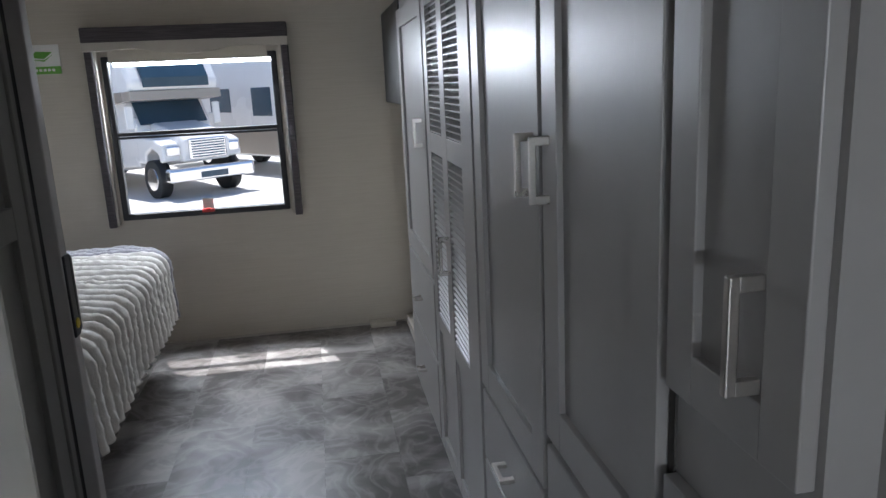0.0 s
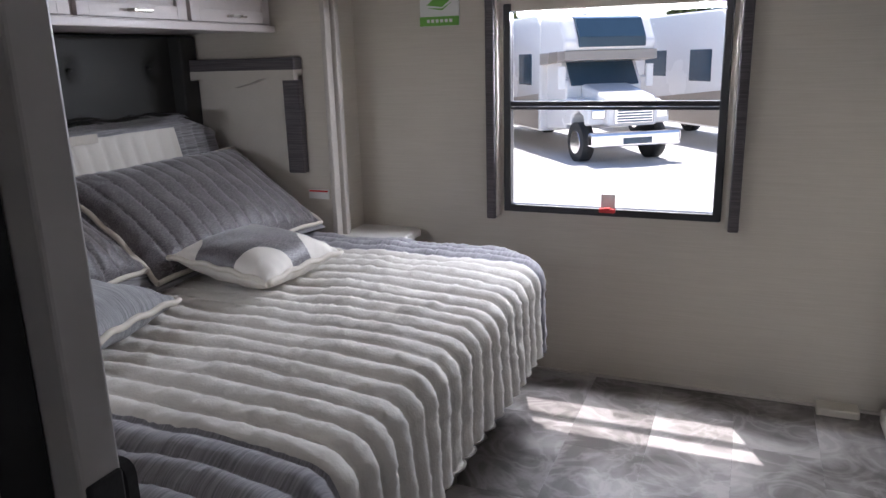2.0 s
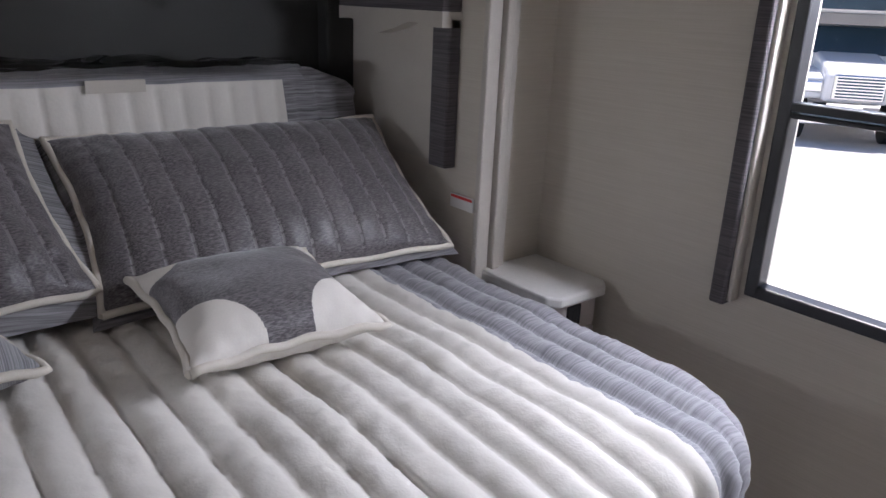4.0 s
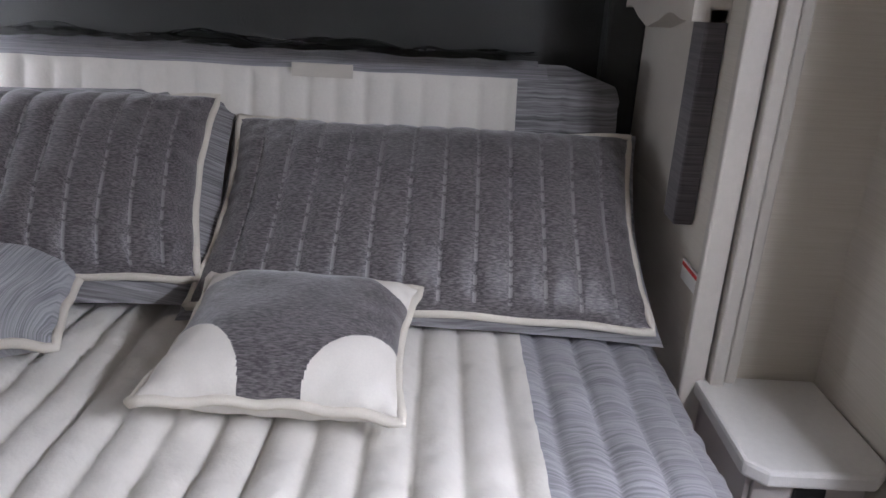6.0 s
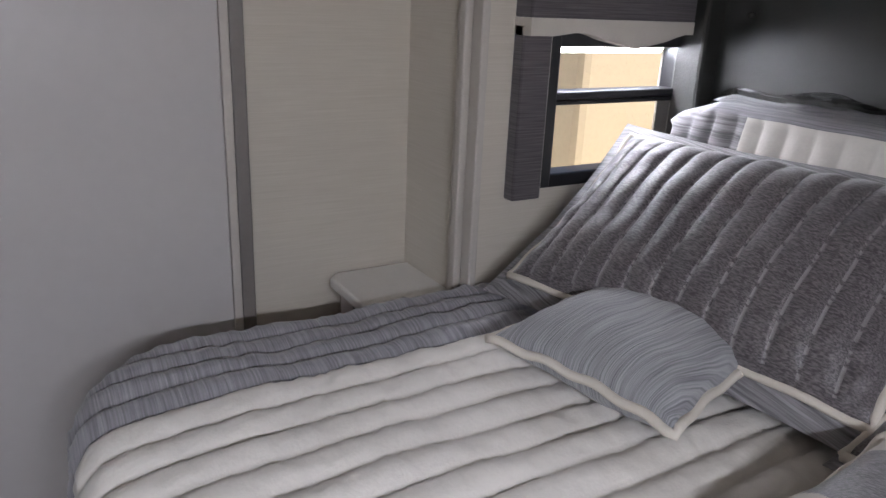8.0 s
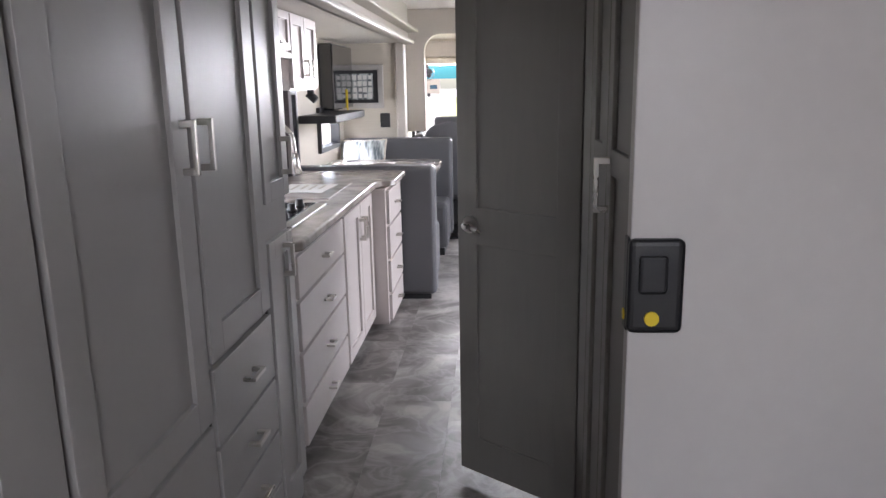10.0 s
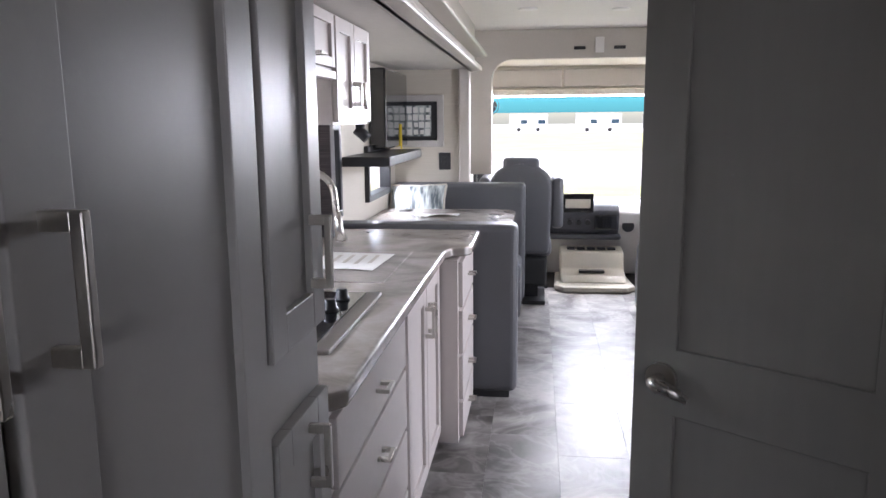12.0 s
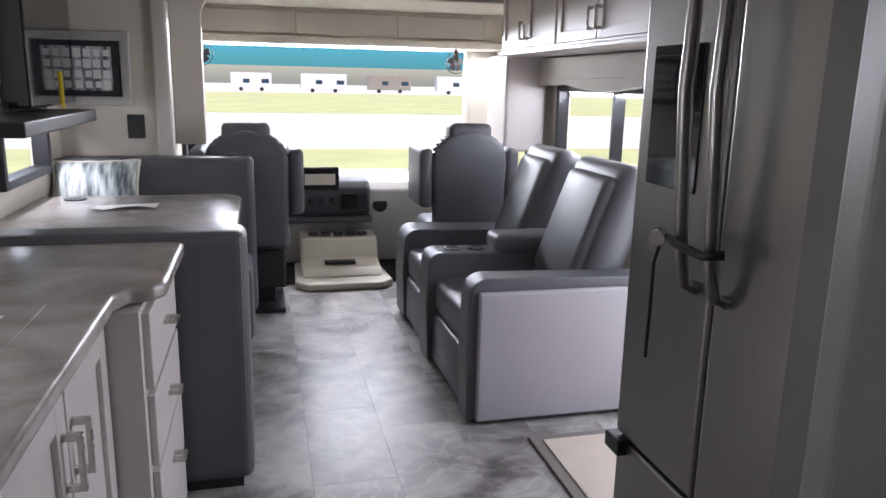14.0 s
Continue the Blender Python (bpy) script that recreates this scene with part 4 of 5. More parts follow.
for y in (-0.40, -0.27):
    Mesh().lathe([(0.024, 0.0), (0.024, 0.008), (0.019, 0.011), (0.017, 0.032), (0.012, 0.035)], (0.805, y, 0.915), 18).done("knob", BLACK, hob)

Mesh.origin = FORE + Vector((-0.02, -0.12, 0))
fa = thing("faucet", (1.19, -0.86, 0.9), "tall arched nickel kitchen faucet", "faucet")
pts = [(1.19, -0.86, 0.9 + 0.02 * i) for i in range(0, 14)]
for i in range(1, 13):
    a = math.pi * i / 12
    pts.append((1.19 - 0.09 * (1 - math.cos(a)), -0.86 - 0.02 * (1 - math.cos(a)), 1.16 + 0.095 * math.sin(a)))
pts += [(1.008, -0.902, 1.12), (1.005, -0.904, 1.08)]
Mesh().tube(pts, 0.0135, 12).lathe([(0.03, 0), (0.03, 0.012), (0.024, 0.03), (0.024, 0.085), (0.014, 0.12)], (1.19, -0.86, 0.9), 18).done("spout", STEEL, fa)
Mesh().tube([(1.005, -0.904, 1.10), (1.0, -0.907, 1.04), (0.992, -0.912, 0.99)], 0.017, 12, [0.0145, 0.017, 0.021]).done("spray_head", STEEL, fa)
Mesh().tube([(1.17, -0.84, 0.965), (1.15, -0.80, 0.97), (1.165, -0.775, 1.03)], 0.009, 10, [0.016, 0.012, 0.006]).done("lever", STEEL, fa)
Mesh.origin = FORE
sc = thing("sink_cover", (0.95, -1.0, 0.9), "flush marbled sink cover with a printed leaflet on it", "sink cover")
Mesh().box(0.74, 1.12, -1.30, -0.70, 0.898, 0.904, 0.003).done("board", COUNTER, sc)
lf = thing("leaflet", (0.95, -1.02, 0.905), "white printed instruction sheet on the counter", "leaflet")
Mesh().grid(12, 8, lambda u, v: (0.80 + 0.28 * u + 0.02 * v, -1.22 + 0.34 * v - 0.03 * u, 0.906 + 0.003 * math.sin(u * 5) * v)).done("sheet", PAPER, lf)
m = Mesh()
for i in range(4):
    m.box(0.85 + 0.05 * i, 0.865 + 0.05 * i, -1.16, -1.00 + 0.02 * (i % 2), 0.9105, 0.9112)
m.done("lettering_bars", VALB, lf)

uc = thing("wall_cabinet", (1.12, -1.15, 1.42), "pale wall cabinet with two doors over the counter", "cabinet")
Mesh().box(0.95, 1.315, -1.42, -0.88, 1.43, 1.815).done("body", GAL, uc)
Fu = facing("-x", 0.95)
shaker("door", Fu, -1.145, -0.89, 1.44, 1.805, GAL, uc, 0.05, [(-1.115, 1.545)], hsize=0.09)
shaker("door", Fu, -1.41, -1.155, 1.44, 1.805, GAL, uc, 0.05, [(-1.185, 1.545)], hsize=0.09)
hc = thing("wall_cabinet", (1.12, -0.6, 1.6), "short pale lift-up cabinet over the window", "cabinet")
Mesh().box(0.95, 1.315, -0.878, -0.33, 1.60, 1.815).box(0.93, 0.965, -0.878, -0.33, 1.585, 1.615, 0.004).done("body", GAL, hc)
shaker("door", Fu, -0.868, -0.34, 1.625, 1.805, GAL, hc, 0.035, [(-0.62, 1.655)], False, 0.07)
mw = thing("microwave", (1.1, 0.05, 1.42), "white microwave oven with a black glass door", "microwave")
Mesh().box(0.93, 1.315, -0.325, 0.325, 1.43, 1.815, 0.012, 3).done("case", WHITE, mw)
Mesh().box(0.918, 0.932, -0.15, 0.315, 1.47, 1.80, 0.006).done("glass_door", BGLASS, mw)
Mesh().box(0.922, 0.932, -0.31, -0.19, 1.60, 1.79, 0.004).done("keypad", BGLASS, mw)
Mesh().tube([(0.925, -0.165, 1.49), (0.885, -0.165, 1.53), (0.878, -0.165, 1.63), (0.885, -0.165, 1.74), (0.925, -0.165, 1.78)], 0.011, 10).done("handle", BLACK, mw)
cm = thing("security_camera", (1.0, -1.38, 1.40), "small black swivel speaker under the wall cabinet", "gadget")
Mesh().tube([(0.97, -1.38, 1.43), (0.97, -1.38, 1.405)], 0.02, 12).tube([(0.985, -1.38, 1.41), (0.94, -1.38, 1.37)], 0.024, 12).done("body", BLACK, cm)
tp = structure(Mesh().box(1.18, 1.315, -1.70, -1.655, 0.9, 1.43, 0.004).done("trim_panel", VAL), "dark brown end panel between galley and dinette", "panel")

# ---- dinette ----
db = thing("dinette_bench", (0.8, -2.1, 0), "grey leather dinette bench seen from behind", "bench", "dinette benches")
Mesh().box(0.32, 1.31, -2.16, -1.985, 0.035, 0.92, 0.035, 4).done("back", LEATHER, db)
Mesh().box(0.34, 1.30, -2.6, -2.15, 0.06, 0.46, 0.04, 3).done("seat", LEATHER, db)
Mesh().box(0.36, 1.28, -2.58, -2.01, 0.0, 0.06).done("plinth", BLACK, db)
db = thing("dinette_bench", (0.8, -3.75, 0), "grey leather dinette bench against the slide-out wall", "bench", "dinette benches")
Mesh().box(0.31, 1.31, -3.93, -3.74, 0.1, 0.98, 0.035, 4).done("back", LEATHER, db)
Mesh().box(0.33, 1.30, -3.75, -3.32, 0.06, 0.46, 0.04, 3).done("seat", LEATHER, db)
Mesh().box(0.36, 1.28, -3.9, -3.34, 0.0, 0.062).done("plinth", BLACK, db)
dt = thing("dinette_table", (0.8, -2.9, 0), "cream marbled dinette table with rounded end", "table")
out = [(1.315, -2.28), (1.315, -3.50)]
for i in range(9):
    a = math.pi / 2 * i / 8
    out.append((0.50 - 0.13 * math.sin(a), -3.37 - 0.13 * math.cos(a)))
for i in range(9):
    a = math.pi / 2 * i / 8
    out.append((0.50 - 0.13 * math.cos(a), -2.41 + 0.13 * math.sin(a)))
Mesh().prism(out, 2, 0.775, 0.82, 0.008).done("top", COUNTER, dt)
Mesh().lathe([(0.14, 0), (0.13, 0.03), (0.04, 0.04), (0.04, 0.776)], (0.78, -2.9, 0), 18).done("pedestal", STEEL, dt)
for x, y in ((1.14, -2.42), (1.14, -3.38)):
    Mesh().lathe([(0.048, 0.0), (0.052, 0.003), (0.045, 0.005)], (x, y, 0.82), 20).done("cup_holder", BLACK, dt)
nb = thing("paper_sheet", (0.85, -3.15, 0.82), "folded white papers on the dinette table", "paper")
Mesh().grid(10, 6, lambda u, v: (0.74 + 0.26 * u, -3.22 + 0.14 * v + 0.05 * u, 0.823 + 0.012 * abs(math.sin(u * 4)) * v)).done("sheet", PAPER, nb)
pillow("throw_pillow", 0.42, 0.28, 0.13, (1.10, -3.65, 0.845), (-1, 0.05, 0.02), (0, -0.45, 0.9), "cream cushion with a dark branching print on the bench", [PRINT, CREAMC], category="cushion")
st = thing("wall_shelf", (1.2, -2.9, 1.2), "black shelf and screen on the dinette wall", "shelf")
Mesh().box(1.04, 1.315, -3.5, -2.35, 1.19, 1.245, 0.006).done("shelf", BLACK, st)
Mesh().box(1.20, 1.315, -3.85, -3.05, 1.26, 1.78, 0.012).done("screen", BGLASS, st)
Mesh().box(1.19, 1.20, -3.56, -3.545, 1.22, 1.42).done("sticker", YELLOW, st)
wv = thing("window_surround", (1.28, -1.85, 0.95), "dark padded window side panel", "panel")
Mesh().box(1.245, 1.315, -1.97, -1.76, 0.96, 1.43, 0.012).done("panel", VAL, wv)

pf = thing("framed_picture", (1.12, -3.95, 1.24), "silver-framed print with a black mat on the wall", "picture")
m = Mesh()
for a in ((0.935, 0.985, 1.245, 1.635), (1.27, 1.32, 1.245, 1.635), (0.98, 1.275, 1.245, 1.295), (0.98, 1.275, 1.585, 1.635)):
    m.box(a[0], a[1], -3.95, -3.915, a[2], a[3], 0.006)
m.done("frame", SILVER, pf)
Mesh().box(0.98, 1.275, -3.95, -3.93, 1.29, 1.59).done("mat_board", BLACK, pf)
Mesh().box(1.03, 1.225, -3.93, -3.926, 1.325, 1.555).done("print", PRINT, pf)
m = Mesh()
for i in range(4):
    for j in range(4):
        k = 0.006 * ((i * 3 + j * 5) % 4)
        m.box(1.038 + i * 0.047, 1.077 + i * 0.047 - k * 0.5, -3.926, -3.9245, 1.333 + j * 0.055 + k * 0.4, 1.379 + j * 0.055 - k * 0.3)
m.done("print_blocks", PAPER, pf)
sp = thing("switch_plate", (0.93, -3.95, 1.07), "black wall switch plate", "switch")
Mesh().box(0.885, 0.975, -3.95, -3.938, 1.07, 1.20, 0.004).box(0.905, 0.925, -3.938, -3.934, 1.10, 1.17, 0.002).box(0.935, 0.955, -3.938, -3.934, 1.10, 1.17, 0.002).done("plate", BLACK, sp)

# ---- fridge ----
fr = thing("refrigerator", (-0.9, -0.72, 0), "dark stainless side-by-side refrigerator with strapped handles", "refrigerator")
Mesh().box(-1.3, -0.615, -1.09, -0.31, 0.0, 2.02, 0.004).done("body", BLACK, fr)
Mesh().box(-0.615, -0.565, -1.085, -0.755, 0.58, 1.98, 0.012, 3).done("door", FRIDGE, fr)
Mesh().box(-0.615, -0.565, -0.748, -0.315, 0.58, 1.98, 0.012, 3).done("door", FRIDGE, fr)
Mesh().box(-0.615, -0.57, -1.085, -0.315, 0.06, 0.565, 0.012, 3).done("freezer_drawer", FRIDGE, fr)
Mesh().box(-0.567, -0.561, -1.03, -0.84, 1.20, 1.49, 0.002).box(-0.562, -0.557, -1.01, -0.86, 1.40, 1.47, 0.002).done("dispenser", BGLASS, fr)
for y in (-0.80, -0.70):
    Mesh().tube([(-0.563, y, 1.02), (-0.535, y, 1.03), (-0.52, y, 1.10), (-0.50, y, 1.4), (-0.51, y, 1.7), (-0.535, y, 1.83), (-0.563, y, 1.85)], 0.014, 10).done("handle", FRIDGE, fr)
Mesh().tube([(-0.50, -0.82, 1.12), (-0.485, -0.76, 1.12), (-0.49, -0.68, 1.115), (-0.52, -0.66, 1.12)], 0.009, 8).tube([(-0.49, -0.82, 1.12), (-0.50, -0.86, 1.06), (-0.515, -0.885, 0.96), (-0.525, -0.905, 0.84)], 0.004, 6).done("strap", BLACK, fr)
Mesh().tube([(-0.475, -0.815, 1.12), (-0.49, -0.83, 1.125)], 0.016, 12).done("strap_clip", CHROME, fr)
Mesh().box(-0.60, -0.545, -1.10, -1.03, 0.535, 0.575, 0.004).done("hinge_cover", BLACK, fr)

# ---- lounge recliners ----
Mesh.origin = FORE + Vector((0.05, 0.02, 0))
rc = thing("theatre_seat", (-1.1, -3.15, 0), "grey leather double recliner with a cup-holder console", "sofa")


def arm(y0, y1, name, mats, x0=-1.45, x1=-0.585, z=0.635, front=0.08):
    a = Mesh()
    prof = [(x0, 0.02), (x1 - 0.0, 0.02), (x1 + 0.01, 0.3), (x1, z - front)]
    for i in range(1, 7):
        t = math.pi / 2 * i / 6
        prof.append((x1 - front + front * math.cos(t), z - front + front * math.sin(t)))
    prof.append((x0, z - 0.02))
    a.prism(prof, 1, y0, y1, 0.007, 0, 2)
    return a.done(name, mats, rc)


arm(-2.46, -2.33, "arm", LEATHER)
# aft side of the recliner, entry daylight painted in by the paler leather
Mesh().box(-1.42, -0.62, -2.335, -2.302, 0.02, 0.58, 0.012, 3).done("side_panel", LEATHERL, rc)
arm(-3.98, -3.74, "arm", LEATHER, z=0.56)
arm(-3.22, -3.04, "console", LEATHER, x1=-0.575, z=0.58, front=0.06)
for x in (-0.72, -0.84):
    Mesh().lathe([(0.045, 0), (0.047, 0.004), (0.038, 0.006), (0.036, 0.002)], (x, -3.13, 0.578), 18).done("cup_holder", BLACK, rc)
Mesh().box(-1.38, -0.92, -3.225, -3.035, 0.55, 0.66, 0.03, 4).done("console_lid", LEATHER, rc, True)
for y0, y1 in ((-3.045, -2.46), (-3.74, -3.215)):
    Mesh().box(-1.3, -0.60, y0 + 0.004, y1 - 0.004, 0.28, 0.46, 0.05, 4).done("seat", LEATHER, rc, True)
    Mesh().box(-1.3, -0.595, y0 + 0.004, y1 - 0.004, 0.03, 0.285, 0.02, 3).done("footrest", LEATHER, rc, True)
    bk = Mesh()
    M = Matrix.Translation((-1.17, 0, 0.40)) @ Matrix.Rotation(radians(-20), 4, "Y")
    bk.box(-0.10, 0.09, y0 + 0.01, y1 - 0.01, -0.05, 0.70, 0.07, 5, M)
    bk.box(-0.02, 0.125, y0 + 0.06, y1 - 0.06, 0.08, 0.62, 0.05, 4, M)
    bk.done("backrest", LEATHER, rc, True)

# right overhead cabinets
ro = thing("overhead_cabinet", (-1.5, -3.4, 1.6), "pale overhead cabinet row above the lounge window", "cabinet")
Mesh().box(-1.695, -1.37, -4.40, -2.40, 1.60, 2.145).done("body", GAL, ro)
Fr = facing("+x", -1.37)
for a, b in ((-4.38, -3.93), (-3.92, -3.47), (-3.44, -2.95), (-2.94, -2.45)):
    hu = b - 0.035 if (a in (-4.38, -3.44)) else a + 0.035
    shaker("door", Fr, a, b, 1.625, 2.1, GAL, ro, 0.055, [(hu, 1.72)], hsize=0.11)
Mesh().box(-1.695, -1.34, -4.41, -2.39, 1.585, 1.61, 0.005).done("light_rail", GAL, ro)
tagged(Mesh().box(-1.69, -1.40, -4.84, -4.42, 0.95, 1.6, 0.02, 3).done("entry_panel", GAL), "pale rounded panel beside the cab window", "panel")
dm = thing("door_mat", (-1.2, -1.8, 0), "beige fibre entry mat with a dark border", "mat")
Mesh().box(-1.66, -0.80, -2.16, -1.25, 0.0, 0.012, 0.003).done("border", TRIMD, dm)
Mesh().box(-1.62, -0.845, -2.115, -1.29, 0.011, 0.018, 0.003).done("fibre", COIR, dm)

# ---- cab ----


def cab_seat(x, y):
    e = thing("captain_chair", (x, y, 0), "grey leather captain chair facing the windscreen", "chair", "captain chairs")
    prof = []
    for i in range(21):
        a = math.pi * i / 20
        prof.append((x - 0.245 * math.cos(a) * (1 - 0.25 * math.sin(a) ** 4), 0.90 + 0.22 * math.sin(a) ** 0.8))
    prof += [(x + 0.225, 0.40), (x - 0.225, 0.40)]
    Mesh().prism(prof, 1, y + 0.08, y + 0.20, 0.035, 0, 4).done("backrest", LEATHER, e, True)
    Mesh().box(x - 0.14, x + 0.14, y + 0.05, y + 0.19, 1.00, 1.155, 0.035, 4).done("headrest", LEATHER, e, True)
    Mesh().box(x - 0.245, x + 0.245, y - 0.36, y + 0.13, 0.36, 0.50, 0.05, 4).done("seat", LEATHER, e, True)
    Mesh().box(x - 0.21, x + 0.21, y - 0.30, y + 0.14, 0.13, 0.365, 0.02, 3).done("skirt", RUBBER, e)
    Mesh().box(x - 0.2, x + 0.2, y - 0.28, y + 0.24, 0.0, 0.03, 0.006).box(x - 0.14, x + 0.14, y - 0.2, y + 0.08, 0.02, 0.14).done("pedestal", BLACK, e)
    for s in (-1, 1):
        Mesh().box(x + s * 0.285 - 0.045, x + s * 0.285 + 0.045, y - 0.22, y + 0.19, 0.62 if s > 0 else 0.60, 1.0, 0.035, 4).done("armrest", LEATHER, e, True)
    return e


cab_seat(0.30, -4.27)
cab_seat(-1.08, -4.30)
dsh = thing("dashboard", (-0.35, -5.3, 0), "grey moulded dashboard with centre console", "dashboard")
Mesh().prism([(-5.74, 0.0), (-5.74, 0.665), (-5.35, 0.70), (-5.12, 0.665), (-5.06, 0.60), (-5.15, 0.36), (-5.3, 0.0)], 0, -1.69, 0.77, 0.015).done("fascia", WHITE, dsh)
Mesh().prism([(-5.2, 0.36), (-5.2, 0.70), (-5.04, 0.69), (-4.97, 0.62), (-5.0, 0.46), (-5.06, 0.38)], 0, -0.56, 0.06, 0.03, 0, 4).done("console", DASH, dsh)
Mesh().box(-0.33, -0.05, -4.99, -4.965, 0.62, 0.79, 0.01).done("display", BGLASS, dsh)
Mesh().box(-0.30, -0.08, -4.965, -4.962, 0.66, 0.74).done("display_print", CREAM, dsh)
Mesh().box(-0.54, -0.34, -4.985, -4.955, 0.47, 0.60, 0.008).done("cubby", BGLASS, dsh)
for x in (-0.28, -0.2, -0.12):
    Mesh().tube([(x, -4.99, 0.54), (x, -4.95, 0.53)], 0.022, 14).done("dial", BLACK, dsh)
Mesh().box(-0.58, 0.08, -5.1, -4.99, 0.37, 0.42, 0.02, 3).done("console_lip", DASH, dsh)
Mesh().tube([(-0.65, -5.14, 0.48), (-0.65, -5.09, 0.485)], 0.055, 20).box(-0.95, -0.76, -5.13, -5.085, 0.56, 0.60, 0.004).done("vent", BLACK, dsh)
ec = thing("engine_cover", (-0.32, -4.75, 0), "cream moulded engine cover and cab step", "engine cover")
Mesh().prism([(0.02, -4.55), (-0.06, -4.46), (-0.58, -4.46), (-0.66, -4.55), (-0.62, -5.12), (0.0, -5.12)], 2, 0, 0.05, 0.015, 0, 3).done("step", CREAM, ec)
Mesh().prism([(-4.62, 0.05), (-4.70, 0.10), (-4.85, 0.13), (-4.92, 0.27), (-5.14, 0.30), (-5.14, 0.05)], 0, -0.60, -0.04, 0.02, 0, 3).done("cover", CREAM, ec, True)
Mesh().box(-0.42, -0.2, -4.82, -4.74, 0.118, 0.135, 0.004).done("grip", BLACK, ec)
for i in range(5):
    Mesh().box(-0.53 + i * 0.09, -0.46 + i * 0.09, -5.02, -4.95, 0.285, 0.302, 0.004).done("tread", BLACK, ec)
co = thing("cab_overhead", (-0.4, -5.5, 1.7), "pale overhead cab cabinets above the windscreen", "cabinet")
Mesh().box(-1.69, 0.77, -5.74, -5.42, 1.72, 1.93, 0.006).box(-1.69, 0.77, -5.6, -4.5, 1.93, 1.96).done("body", CREAM, co)
Ff = facing("+y", -5.42)
for a, b in ((-1.53, -0.83), (-0.81, -0.06), (-0.04, 0.70)):
    m = Mesh()
    fbox(m, Ff, a, b, 1.735, 1.905, 0, 0.018, 0.01)
    m.done("door", TRIM, co)
Mesh().box(-1.69, 0.77, -5.74, -5.36, 1.665, 1.722, 0.012).done("shade_box", CREAM, co)


def cab_fan(x, y, z):
    e = thing("cab_fan", (x, y, z), "small black cab fan under the overhead cabinet", "fan", "cab fans")
    Mesh().tube([(x, y, z + 0.15), (x, y, z + 0.07)], 0.012, 8).tube([(x, y, z + 0.09), (x, y + 0.02, z)], 0.02, 10).done("mount", BLACK, e)
    rings = Mesh()
    for r, d in ((0.082, 0.03), (0.06, 0.045), (0.082, 0.0)):
        rings.tube([(x + r * math.cos(k * math.tau / 20), y + d, z + r * math.sin(k * math.tau / 20)) for k in range(21)], 0.0025, 5)
    rings.done("guard", BLACK, e)
    b = Mesh().tube([(x, y + 0.01, z), (x, y + 0.035, z)], 0.022, 12)
    for k in range(5):
        M = Matrix.Translation((x, y + 0.022, z)) @ Matrix.Rotation(k * math.tau / 5, 4, "Y") @ Matrix.Rotation(0.5, 4, "X")
        b.box(-0.024, 0.024, -0.0015, 0.0015, 0.01, 0.07, 0, 2, M)
    b.done("blades", DASH, e)


cab_fan(0.62, -5.40, 1.575)
cab_fan(-1.30, -5.40, 1.560)
rl = thing("reading_light", (-0.3, -4.42, 2.0), "pair of small dark lights on the bulkhead", "light")
Mesh().box(-0.19, -0.10, -4.42, -4.40, 1.985, 2.01, 0.005).done("lamp", BLACK, rl)
Mesh().box(-0.50, -0.41, -4.42, -4.40, 1.985, 2.01, 0.005).done("lamp", BLACK, rl)
Mesh().box(-0.335, -0.265, -4.425, -4.41, 1.96, 2.08, 0.004).done("switch", WHITE, rl)
for x, y in ((-0.35, -3.4), (-0.35, -2.2), (0.25, -3.3), (-0.9, -3.3)):
    e = thing("ceiling_light", (x, y, H), "small round white ceiling light, off", "light", "ceiling lights")
    Mesh().lathe([(0.05, -0.012), (0.062, -0.006), (0.062, 0.0)], (x, y, H), 24).done("disc", WHITE, e)

# ---- outside ----
Mesh.origin = Vector((0, 0, 0))
structure(box("ground", -400, 400, -400, 400, -1.3, -1.0, CONCRETE), "bright concrete lot", "ground")
structure(box("lawn", -60, 60, -26, -7.5, -1.0, -0.98, LAWN), "sunny mown lawn", "lawn")
structure(box("lawn", -90, 90, -140, -55, -1.0, -0.98, LAWN), "far sunny lawn", "lawn")
structure(box("lawn", -9.0, -4.2, -7.4, 1.0, -1.0, -0.98, LAWN), "grass strip beside the lot", "lawn")
structure(box("lawn", 4.0, 9.0, -7.4, 1.0, -1.0, -0.98, LAWN), "grass strip beside the lot", "lawn")


